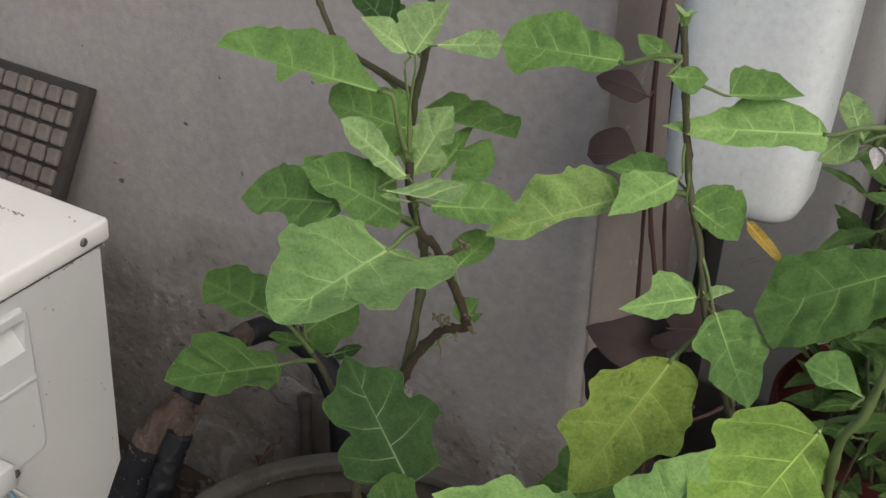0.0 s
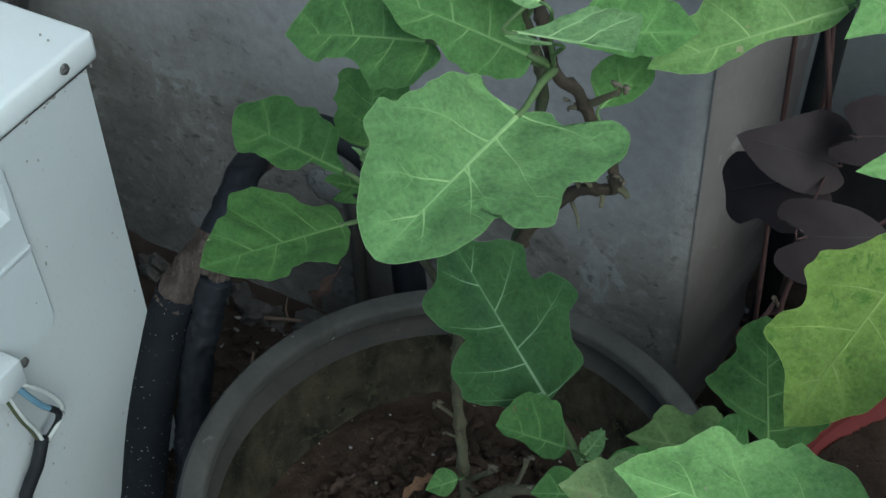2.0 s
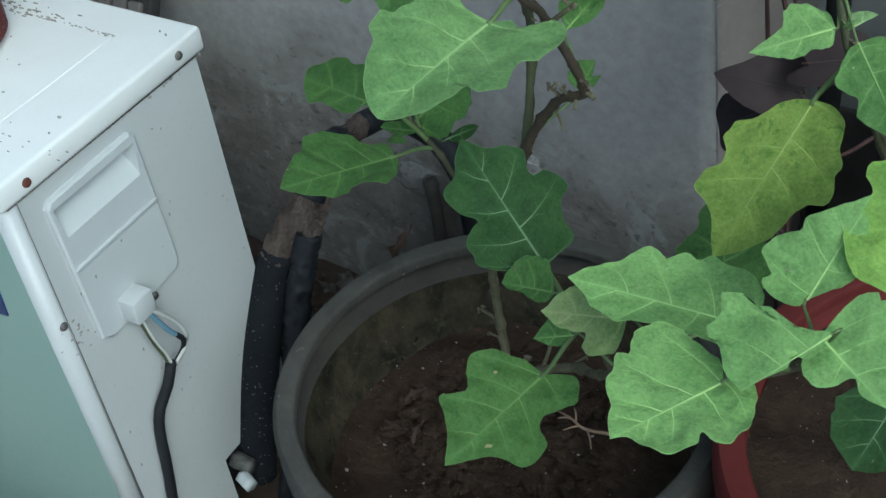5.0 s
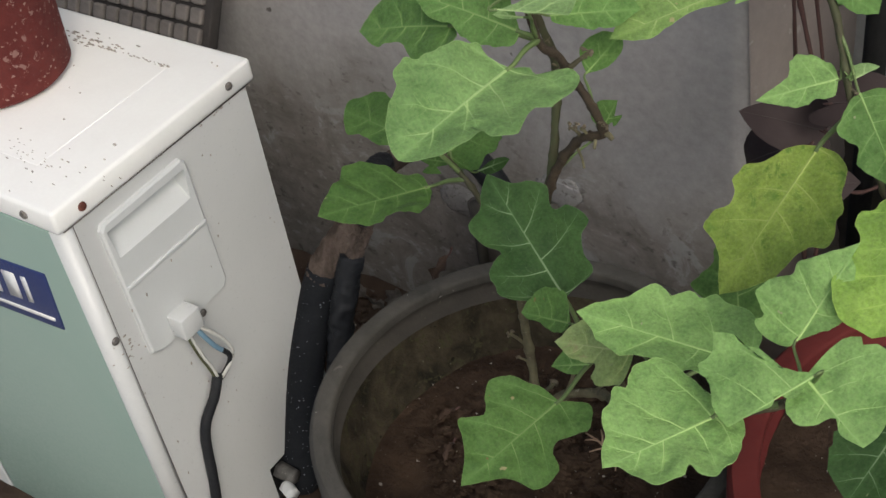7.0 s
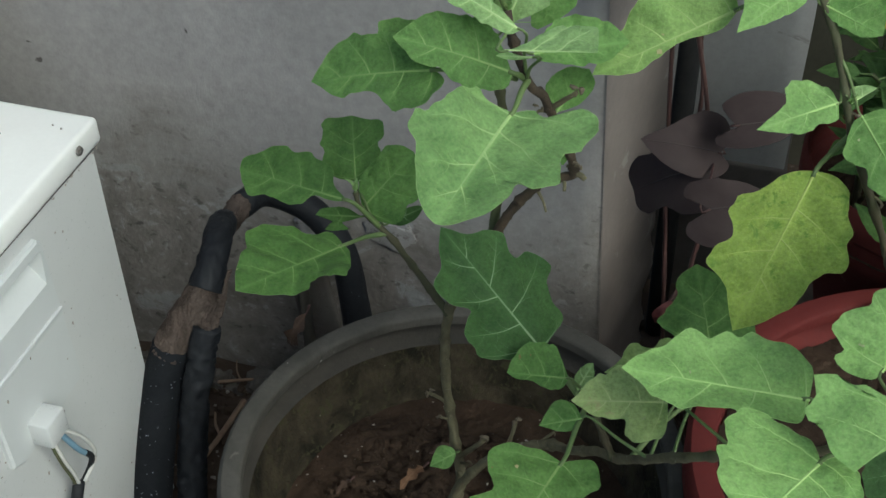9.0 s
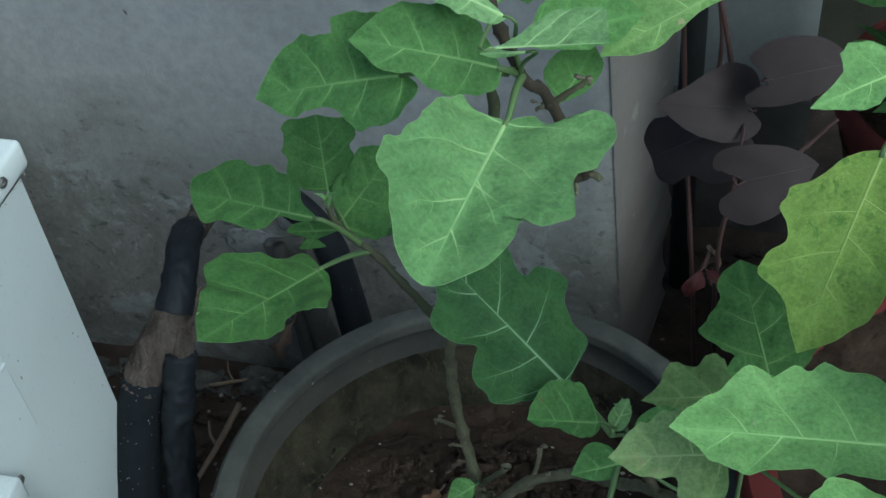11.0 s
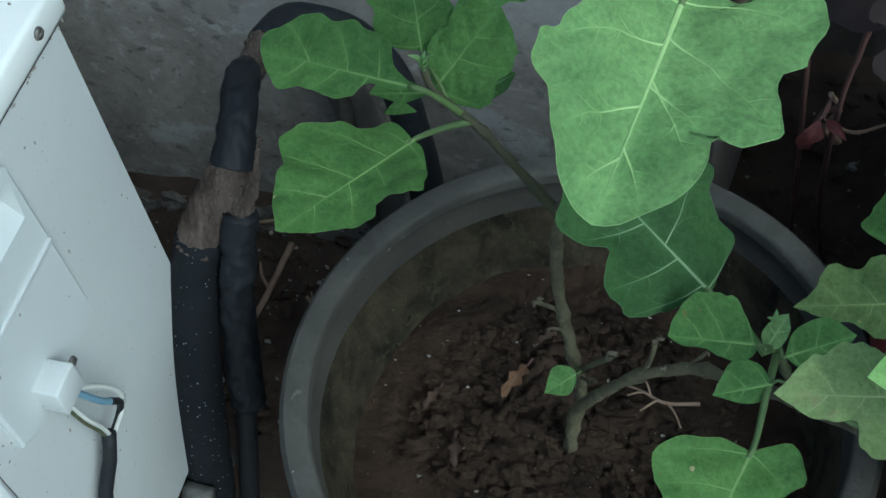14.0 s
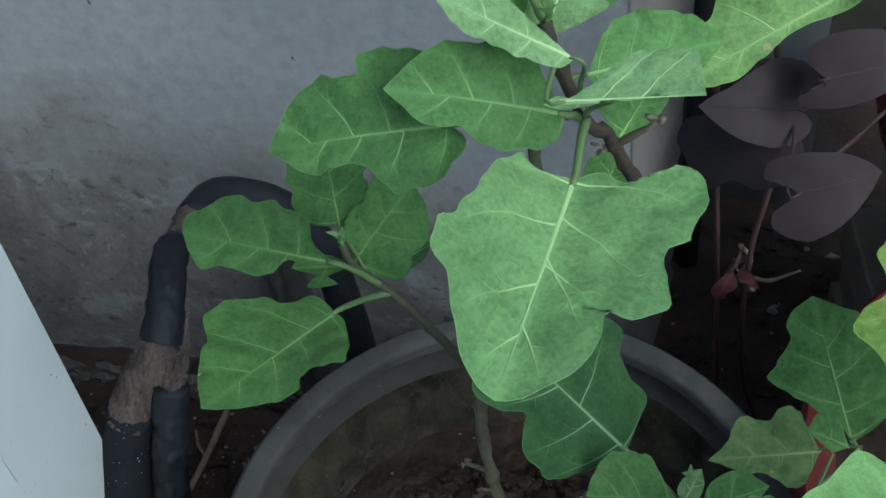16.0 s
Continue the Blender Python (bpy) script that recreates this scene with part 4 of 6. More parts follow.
def leaf_veins(edges, ln, jit, ribs=()):
    """Side veins that leave the midrib alternately and bow out into the lobes."""
    veins = {1: [], -1: []}
    poly = [tuple(p) for p in edges[1]] + [tuple(p) for p in edges[-1]][::-1]
    for s0, s1, w1 in ribs:
        a, b = Vector((s0, 0)), Vector((s1, w1))
        bow = 0.06 * (b - a).length
        veins[1 if w1 > 0 else -1].append(np.array(spline([a, a.lerp(b, 0.35) + Vector((-bow, 0)), a.lerp(b, 0.7) + Vector((-bow * 0.8, 0)), b], 22)))
    if ribs:
        return veins, poly
    lag = jit.choice((1, -1)) * 0.035
    for sgn in (1, -1):
        out = edges[sgn]
        for k, s0 in enumerate((0.03, 0.25, 0.48, 0.69) if ln > 0.085 else (0.05, 0.32, 0.60) if ln > 0.05 else (0.10, 0.45)):
            s0 += jit.uniform(-0.03, 0.03) + lag * sgn * (k > 0)
            want = radians(80 - 50 * s0 + jit.uniform(-6, 6))
            rel = out[1:-1] - (s0, 0)
            far = np.hypot(rel[:, 0], rel[:, 1])
            off = np.abs(np.arctan2(np.abs(rel[:, 1]), rel[:, 0]) - want)
            end = out[1:-1][int(np.argmax(far - 0.55 * off - 2.0 * np.maximum(0, off - 0.30)))]
            a, b = Vector((s0, 0)), Vector(end)
            b = a.lerp(b, jit.uniform(0.86, 0.95))
            bow = 0.045 * (b - a).length
            line = spline([a, a.lerp(b, 0.35) + Vector((-bow, 0)), a.lerp(b, 0.7) + Vector((-bow * 0.7, 0)), b], 22)
            keep = [p for p in line[1:] if inside(poly, *p)]
            if len(keep) > 5:
                veins[sgn].append(np.array([line[0], *keep]))
    return veins, poly


def leaf(plant, base, tip, normal, left, right, mat, curl=0.0, fold=0.25, stalk=None, veins=True, cup=0.0, ribs=()):
    """A lobed leaf from its stalk to its tip; left and right give its lobes and bays as shares of its length."""
    base, tip, nrm = Vector(base), Vector(tip), Vector(normal).normalized()
    ln = (tip - base).length
    d = (tip - base).normalized()
    nrm = (nrm - d * nrm.dot(d)).normalized()
    side = nrm.cross(d)
    seed = Vector((base.x * 37, base.y * 53, base.z * 71))
    calm = mat == purple
    jit = random.Random(int(base.x * 9001 + base.z * 7001))
    n, m = (48, 14) if ln > 0.07 else (24, 7) if veins else (12, 4)
    outlines = leaf_edges(left, right, n, ln, seed, calm)
    runs, poly = leaf_veins(outlines, ln, jit, ribs)
    spots = {k: np.vstack(v) if v else np.array([(9.0, 9.0)]) for k, v in runs.items()}

    def off_vein(s, w):
        q = spots[1 if w > 0 else -1] - (s, w)
        return float(np.min(q[:, 0] ** 2 + q[:, 1] ** 2)) if veins else 1.0

    def at(s, w):
        a = abs(w)
        h = curl * 4 * s * (1 - s) + fold * (a * 0.55 - 0.20 * a / (0.2 + a)) + cup * a * a / (a * a + 0.055) * (1 - 0.35 * s)
        h += (0.02 if calm else 0.055) * noise.noise(Vector((s * 3.1, w * 3.1, 0)) + seed) * min(1, a * 5)
        if not calm:
            h += 0.020 * noise.noise(Vector((s * 10, w * 10, 3)) + seed) * min(1, a * 6)
            h += 0.017 * (1 - math.exp(-off_vein(s, w) / 0.0036)) * min(1, a * 9)
        return base + d * (s * ln) + side * (w * ln) + nrm * (h * ln)

    bm = bmesh.new()
    rib = bm.verts.layers.float_color.new("rib")

    def vert(s, w):
        v = bm.verts.new(at(s, w))
        k = 0 if calm else max(math.exp(-(abs(w) / 0.022) ** 2), 0.75 * math.exp(-off_vein(s, w) / 0.0003))
        v[rib] = (k, k, k, 1)
        return v

    middle = [vert(i / n, 0) for i in range(n + 1)]
    for sgn in (1, -1):
        out = outlines[sgn]
        # each spot of the edge hangs on the midrib where its side vein would leave it
        foot = np.maximum.accumulate([max(0.0, s - 0.60 * abs(w)) for s, w in out])
        foot = 0.6 * np.minimum(foot, 1) + 0.4 * np.linspace(0, 1, n + 1)
        wide = max(2, n // 9)
        foot = np.convolve(np.r_[[foot[0]] * wide, foot, [1.0] * wide], np.ones(2 * wide + 1) / (2 * wide + 1), "valid")
        foot[0], foot[-1] = 0.0, 1.0
        rows = [middle]
        for j in range(1, m + 1):
            v = j / m
            row = [middle[0]]
            for i in range(1, n):
                f = i / n + (foot[i] - i / n) * min(1, v * 2.2)
                row.append(vert((1 - v) * f + v * out[i][0], v * out[i][1]))
            row.append(middle[n])
            rows.append(row)
        for a, b in zip(rows, rows[1:]):
            for i in range(n):
                q = []
                for vv in (a[i], a[i + 1], b[i + 1], b[i]):
                    if vv not in q:
                        q.append(vv)
                if len(q) > 2:
                    try:
                        bm.faces.new(q if sgn < 0 else q[::-1])
                    except ValueError:
                        pass
    blade = part("leaf", bm, mat, plant)

    def along(points, k):
        line = spline(points, k)
        res = []
        for i, (s, w) in enumerate(line):
            a, b = line[max(0, i - 1)], line[min(k, i + 1)]
            t = (at(*b) - at(*a)).normalized()
            res.append((at(s, w), nrm, nrm.cross(t).normalized()))
        return res

    vm = VEIN_OF[mat.name]
    if veins:
        bm = bmesh.new()
        big = 0.0014 if ribs else 0.0011 if ln > 0.09 else 0.0009
        ribbon(bm, along([(0, 0), (0.5, 0), (0.95, 0)], 30), big, 0.00018, 0.0006, 1.0, 0.15)
        for sgn in () if calm else (1, -1):
            if ln > 0.09:
                edge = [(s, w * 0.993) for s, w in outlines[sgn]]
                ribbon(bm, along(edge[1:], 44), 0.00016, 0.00016, 0.0001, 0.35, 0.35)
            for run in runs[sgn]:
                ribbon(bm, along(run[::3].tolist() + [run[-1]], 22), big * 0.50, 0.00014, 0.0003, 0.95 if ln > 0.09 else 0.75, 0.22)
                way = Vector(run[-1] - run[0])
                for i, u in enumerate((0.28, 0.46, 0.62, 0.78) if ln > 0.085 else (0.4, 0.65)):
                    p0 = run[int((len(run) - 1) * min(0.9, u + jit.uniform(-0.07, 0.07)))]
                    v = way.normalized() * min(0.16, way.length * jit.uniform(0.20, 0.42)) * (1.1 - 0.4 * u)
                    v.rotate(Matrix.Rotation((0.75 if i % 2 else -0.70) + jit.uniform(-0.2, 0.2), 2))
                    p1 = (p0[0] + v.x, p0[1] + v.y)
                    if inside(poly, *p1) and p1[1] * sgn > 0.02:
                        bend = (p0[0] + v.x * 0.5 - v.y * 0.10, p0[1] + v.y * 0.5 + v.x * 0.10)
                        ribbon(bm, along([p0, bend, p1], 8), big * 0.18, 0.00007, 0.0001, 0.42, 0.05)
        part("venation", bm, vm, blade)
    known = STEMS.get(plant.name)
    if stalk is None and known is not None:
        near = min(known, key=lambda p: (Vector(p) - base + d * 0.05).length)
        stalk = Vector(near)
    if stalk is not None:
        s = Vector(stalk)
        gap = (base - s).length
        pts = [s, s.lerp(base, 0.45) + Vector((0, 0, (0.06 if ln > 0.06 else 0.02) * gap)), base - d * min(0.008, gap * 0.10), at(0.04, 0)]
        r = 0.0028 if ln > 0.09 else 0.0016
        part("petiole", tube(bmesh.new(), pts, r, r * 0.62, n=12, seg=8, rough=0.1), vinestem_m if mat == purple or plant.name.startswith("dry") else petiole_m, blade)
    return blade


aubergine = thing("aubergine_plant", (0.399, 0.207, 0.33), "tall leafy aubergine plant growing in the grey planter", "plant")
stems(aubergine,
      ([(0.397, 0.205, 0.315), (0.404, 0.214, 0.37), (0.408, 0.220, 0.406), (0.398, 0.235, 0.448), (0.390, 0.245, 0.479), (0.384, 0.250, 0.538), (0.386, 0.250, 0.600), (0.398, 0.250, 0.650), (0.426, 0.252, 0.706)], 0.0052, 0.0042, wood_m),
      ([(0.426, 0.252, 0.702), (0.430, 0.265, 0.744), (0.428, 0.285, 0.806), (0.426, 0.290, 0.845), (0.407, 0.290, 0.904), (0.408, 0.290, 0.988), (0.417, 0.290, 1.037), (0.421, 0.290, 1.10)], 0.0042, 0.0032, stem_m),
      ([(0.426, 0.250, 0.704), (0.445, 0.248, 0.751), (0.465, 0.245, 0.784), (0.478, 0.243, 0.800), (0.493, 0.240, 0.808), (0.503, 0.240, 0.815), (0.499, 0.235, 0.837), (0.491, 0.228, 0.863), (0.483, 0.220, 0.888), (0.479, 0.210, 0.908), (0.471, 0.200, 0.922), (0.455, 0.210, 0.952), (0.447, 0.220, 0.970)], 0.0046, 0.0032, bark_m),
      ([(0.388, 0.250, 0.615), (0.352, 0.255, 0.663), (0.329, 0.260, 0.689), (0.300, 0.265, 0.713), (0.293, 0.270, 0.727)], 0.0038, 0.0024, stem_m),
      ([(0.408, 0.290, 1.00), (0.36, 0.295, 1.01), (0.320, 0.300, 1.019), (0.300, 0.310, 1.035), (0.264, 0.330, 1.07)], 0.0030, 0.0024, stem_m))
leaf(aubergine, (0.469, 0.157, 0.924), (0.450, 0.026, 0.917), (0.304, -0.090, 0.948), ((-0.04, 0.05), (-0.06, 0.10), (-0.02, 0.19), (-0.11, 0.34), (-0.09, 0.43), (0.0, 0.48), (0.14, 0.46), (0.25, 0.38), (0.40, 0.41), (0.52, 0.44), (0.60, 0.32), (0.57, 0.24), (0.70, 0.25), (0.80, 0.23), (0.91, 0.15), (0.975, 0.075),), ((0.03, -0.07), (0.06, -0.15), (0.05, -0.22), (0.22, -0.31), (0.37, -0.33), (0.46, -0.36), (0.52, -0.41), (0.64, -0.38), (0.70, -0.29), (0.83, -0.24), (0.92, -0.17), (0.98, -0.08),), broad, curl=0.02, fold=0.1, stalk=(0.47, 0.199, 0.925), cup=0.20, ribs=((0.02, 0.02, 0.40), (0.20, 0.46, 0.37), (0.40, 0.70, 0.20), (0.43, 0.55, 0.19), (0.70, 0.86, 0.10), (0.03, 0.10, -0.24), (0.24, 0.46, -0.33), (0.52, 0.75, -0.21), (0.74, 0.90, -0.09)))
leaf(aubergine, (0.286, 0.249, 0.678), (0.222, 0.146, 0.694), (0.188, 0.030, 0.982), ((0.02, 0.1), (0.19, 0.3), (0.32, 0.29), (0.41, 0.2), (0.53, 0.26), (0.61, 0.26), (0.79, 0.16), (0.93, 0.07),), ((0.02, -0.18), (0.17, -0.24), (0.32, -0.37), (0.57, -0.47), (0.72, -0.29), (0.86, -0.2),), mid, curl=0, fold=0.25)
leaf(aubergine, (0.294, 0.246, 0.736), (0.184, 0.256, 0.742), (0.000, -0.503, 0.865), ((0.11, 0.04), (0.29, 0.04), (0.38, 0.14), (0.52, 0.17), (0.68, 0.16), (0.83, 0.19), (0.92, 0.11),), ((0.16, -0.1), (0.23, -0.24), (0.39, -0.28), (0.48, -0.3), (0.59, -0.28), (0.72, -0.3), (0.84, -0.22), (1.0, -0.11),), mid, curl=0, fold=0.25)
leaf(aubergine, (0.285, 0.291, 0.723), (0.270, 0.331, 0.769), (0.000, -0.756, 0.655), ((0.06, 0.25), (0.21, 0.49), (0.46, 0.45), (0.6, 0.51), (0.85, 0.47), (0.99, 0.4), (0.98, 0.2),), ((0.0, -0.18), (0.23, -0.37), (0.39, -0.44), (0.52, -0.38), (0.71, -0.52), (0.89, -0.44), (0.92, -0.24),), mid, curl=0, fold=0.25)
leaf(aubergine, (0.297, 0.273, 0.706), (0.336, 0.316, 0.750), (0.100, -0.752, 0.652), ((0.10, 0.12), (0.30, 0.30), (0.55, 0.27), (0.78, 0.32), (0.95, 0.18),), ((0.03, -0.26), (0.2, -0.50), (0.42, -0.42), (0.62, -0.46), (0.86, -0.28),), mid, curl=0, fold=0.25)
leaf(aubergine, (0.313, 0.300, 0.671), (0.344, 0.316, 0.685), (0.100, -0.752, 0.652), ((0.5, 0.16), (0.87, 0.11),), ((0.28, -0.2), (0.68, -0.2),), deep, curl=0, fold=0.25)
leaf(aubergine, (0.288, 0.294, 0.678), (0.241, 0.289, 0.674), (0.000, -0.600, 0.800), ((0.78, 0.3), (0.23, 0.27),), ((0.4, -0.18), (0.86, -0.13),), spotted, curl=0, fold=0.25)
leaf(aubergine, (0.405, 0.175, 0.938), (0.304, 0.172, 0.912), (-0.150, -0.501, 0.852), ((-0.08, 0.12), (0.07, 0.27), (0.25, 0.32), (0.34, 0.27), (0.45, 0.15), (0.62, 0.14), (0.73, 0.17),), ((0.02, -0.23), (0.17, -0.41), (0.45, -0.42), (0.48, -0.3), (0.67, -0.33), (0.83, -0.24),), fresh, curl=0.03, fold=0.3, stalk=(0.460, 0.206, 0.921))
leaf(aubergine, (0.460, 0.190, 0.936), (0.375, 0.166, 0.967), (0.270, -0.560, 0.780), ((0.02, 0.13), (0.17, 0.22), (0.39, 0.24), (0.59, 0.16), (0.77, 0.16), (0.91, 0.07),), ((0.15, -0.19), (0.32, -0.33), (0.54, -0.29), (0.69, -0.29), (0.87, -0.16),), fresh, curl=0.05, fold=0.3, stalk=(0.468, 0.2, 0.925))
leaf(aubergine, (0.463, 0.154, 0.977), (0.529, 0.154, 0.986), (-0.13, -0.10, 0.985), ((0.2, 0.12), (0.43, 0.35), (0.73, 0.44), (0.92, 0.39),), ((0.2, 0.05), (0.46, -0.02), (0.76, 0.03),), pale, curl=0, fold=0.25)
leaf(aubergine, (0.481, 0.168, 0.966), (0.454, 0.163, 0.966), (0.105, -0.527, 0.843), ((0.35, 0.08), (0.71, 0.1),), ((0.37, -0.04), (0.76, -0.14),), pale, curl=0, fold=0.25)
leaf(aubergine, (0.468, 0.224, 0.934), (0.537, 0.252, 0.939), (0.204, -0.612, 0.764), ((0.24, 0.31), (0.53, 0.33), (0.83, 0.21),), ((0.06, -0.1), (0.4, -0.18), (0.73, -0.18),), green, curl=0, fold=0.25)
leaf(aubergine, (0.445, 0.225, 0.954), (0.465, 0.258, 1.014), (-0.101, -0.858, 0.504), ((0.16, 0.33), (0.37, 0.49), (0.57, 0.29), (0.72, 0.36),), ((0.18, -0.18), (0.41, -0.37), (0.52, -0.16), (0.66, -0.28), (0.88, -0.12),), pale, curl=0, fold=0.25)
leaf(aubergine, (0.466, 0.187, 0.975), (0.399, 0.186, 1.010), (0.406, -0.507, 0.761), ((0.09, 0.1), (0.38, 0.14), (0.75, 0.13),), ((0.36, -0.11), (0.69, -0.21), (0.91, -0.13),), pale, curl=0, fold=0.25)
leaf(aubergine, (0.431, 0.287, 0.918), (0.452, 0.325, 0.969), (0.000, -0.800, 0.600), ((0.32, 0.22), (0.67, 0.19),), ((0.93, -0.27), (0.68, -0.65), (0.38, -0.57), (0.1, -0.28),), green, curl=0, fold=0.25)
leaf(aubergine, (0.434, 0.239, 0.990), (0.349, 0.241, 0.992), (0.000, -0.707, 0.707), ((-0.06, 0.17), (0.06, 0.33), (0.48, 0.19), (0.79, 0.13),), ((0.21, -0.35), (0.48, -0.33), (0.87, -0.27), (1.02, -0.16),), green, curl=0, fold=0.25)
leaf(aubergine, (0.427, 0.209, 1.032), (0.266, 0.191, 1.040), (0.100, -0.550, 0.829), ((0.19, -0.01), (0.36, 0.05), (0.46, -0.02), (0.57, 0.11), (0.64, 0.0), (0.88, 0.0),), ((0.22, -0.14), (0.37, -0.24), (0.69, -0.22), (0.79, -0.21), (0.95, -0.14),), green, curl=0, fold=0.25)
leaf(aubergine, (0.403, 0.308, 0.972), (0.501, 0.311, 0.973), (0.000, -0.447, 0.894), ((0.18, 0.29), (0.53, 0.29), (0.93, 0.22),), ((0.25, 0.03), (0.56, 0.12), (0.86, 0.13),), spotted, curl=0, fold=0.25)
leaf(aubergine, (0.441, 0.224, 1.061), (0.458, 0.256, 1.105), (0.000, -0.800, 0.600), ((0.13, 0.34), (0.39, 0.55), (0.71, 0.42),), ((0.41, -0.16), (0.76, -0.08),), pale, curl=0, fold=0.25)
leaf(aubergine, (0.440, 0.222, 1.066), (0.396, 0.218, 1.088), (0.398, -0.597, 0.697), ((0.24, 0.16), (0.71, 0.08),), ((0.33, -0.17), (0.6, -0.3),), pale, curl=0, fold=0.25)
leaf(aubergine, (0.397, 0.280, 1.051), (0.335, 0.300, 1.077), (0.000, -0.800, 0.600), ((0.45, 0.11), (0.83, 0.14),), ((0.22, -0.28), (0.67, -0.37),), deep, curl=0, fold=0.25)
leaf(aubergine, (0.457, 0.235, 1.073), (0.512, 0.245, 1.083), (0.000, -0.707, 0.707), ((0.24, 0.1), (0.67, 0.25), (0.93, 0.17),), ((0.44, -0.13), (0.91, -0.19),), pale, curl=0, fold=0.25)
leaf(aubergine, (0.483, 0.250, 0.865), (0.503, 0.278, 0.893), (0.000, -0.707, 0.707), ((0.25, 0.45), (0.74, 0.39),), ((0.37, -0.25), (0.81, -0.27),), green, curl=0, fold=0.25)
leaf(aubergine, (0.471, 0.291, 0.775), (0.479, 0.309, 0.799), (0.000, -0.800, 0.600), ((0.18, 0.5), (0.7, 0.5),), ((0.71, -0.37), (0.25, -0.28),), spotted, curl=0, fold=0.25)
leaf(aubergine, (0.407, 0.209, 0.463), (0.384, 0.191, 0.455), (0.000, -0.406, 0.914), ((0.24, 0.26), (0.54, 0.35),), ((0.09, -0.27), (0.47, -0.46),), green, curl=0, fold=0.25, stalk=(0.4025, 0.229, 0.44))

front = thing("aubergine_side_branch", (0.399, 0.207, 0.33), "low spreading aubergine branch with broad grey-green leaves", "plant")
aubergine_front = front
stems(front,
      ([(0.402, 0.205, 0.335), (0.404, 0.208, 0.395), (0.428, 0.203, 0.450), (0.460, 0.202, 0.492), (0.499, 0.203, 0.512), (0.530, 0.180, 0.540), (0.556, 0.160, 0.569), (0.580, 0.140, 0.590), (0.629, 0.080, 0.677), (0.690, 0.035, 0.752), (0.735, 0.020, 0.790), (0.773, 0.020, 0.821)], 0.0050, 0.0032, wood_m),
      ([(0.571, 0.147, 0.580), (0.556, 0.146, 0.620), (0.544, 0.145, 0.660), (0.541, 0.145, 0.678)], 0.0034, 0.0024, stem_m))
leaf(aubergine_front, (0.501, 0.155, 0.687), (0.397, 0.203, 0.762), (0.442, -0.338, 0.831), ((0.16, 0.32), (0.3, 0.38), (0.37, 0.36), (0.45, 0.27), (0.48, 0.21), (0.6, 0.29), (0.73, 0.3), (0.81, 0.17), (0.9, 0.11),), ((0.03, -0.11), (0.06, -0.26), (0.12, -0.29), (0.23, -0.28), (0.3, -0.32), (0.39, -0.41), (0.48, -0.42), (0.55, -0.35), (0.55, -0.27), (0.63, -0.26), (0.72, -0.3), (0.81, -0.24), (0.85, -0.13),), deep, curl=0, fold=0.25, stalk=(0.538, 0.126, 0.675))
leaf(aubergine_front, (0.532, 0.113, 0.705), (0.480, 0.115, 0.695), (-0.200, -0.450, 0.870), ((0.06, 0.14), (0.22, 0.2), (0.43, 0.16), (0.59, 0.09), (0.82, 0.09),), ((0.15, -0.28), (0.29, -0.48), (0.54, -0.53), (0.77, -0.47), (0.93, -0.24),), spotted, curl=0, fold=0.25, stalk=(0.54, 0.125, 0.685))
leaf(aubergine_front, (0.850, 0.175, 0.925), (0.805, 0.183, 0.930), (0.000, -0.600, 0.800), ((0.21, 0.02), (0.63, 0.2),), ((0.52, -0.45), (0.88, -0.29),), green, curl=0, fold=0.25, stalk=(0.845, 0.17, 0.915))
leaf(aubergine_front, (0.833, 0.138, 0.912), (0.801, 0.054, 0.859), (-0.100, -0.500, 0.860), ((0.11, 0.15), (0.33, 0.25), (0.48, 0.42), (0.74, 0.28),), ((-0.01, -0.3), (0.26, -0.51), (0.45, -0.55), (0.53, -0.45), (0.78, -0.44), (1.0, -0.27),), lime, curl=0, fold=0.25, stalk=(0.862, 0.1, 0.96))
leaf(aubergine_front, (0.752, 0.053, 0.836), (0.774, 0.101, 0.895), (-0.100, -0.752, 0.652), ((-0.09, 0.04), (-0.13, 0.19), (-0.12, 0.32), (-0.04, 0.37), (0.03, 0.36), (0.11, 0.49), (0.23, 0.53), (0.37, 0.43), (0.45, 0.36), (0.6, 0.34), (0.73, 0.22),), ((0.12, -0.09), (0.28, -0.21), (0.42, -0.26), (0.5, -0.21), (0.68, -0.13), (0.79, -0.09), (0.87, 0.01),), soft, curl=0, fold=0.25, stalk=(0.77, 0.02, 0.818))
leaf(aubergine_front, (0.713, 0.069, 0.780), (0.580, 0.049, 0.795), (0.122, -0.064, 0.991), ((0.07, 0.17), (0.26, 0.17), (0.48, 0.17), (0.71, 0.19), (0.81, 0.16), (0.88, 0.08),), ((-0.01, -0.19), (0.1, -0.32), (0.22, -0.33), (0.36, -0.37), (0.44, -0.36), (0.53, -0.28), (0.58, -0.32), (0.69, -0.3), (0.78, -0.22), (0.91, -0.11),), soft, curl=0, fold=0.25)
leaf(aubergine_front, (0.615, 0.073, 0.744), (0.542, 0.071, 0.726), (-0.199, -0.497, 0.845), ((-0.0, 0.3), (0.13, 0.4), (0.3, 0.43), (0.41, 0.33), (0.43, 0.19), (0.63, 0.18), (0.78, 0.14),), ((0.28, -0.33), (0.53, -0.36), (0.64, -0.3), (0.75, -0.26), (0.88, -0.12),), bleached, curl=0, fold=0.25)
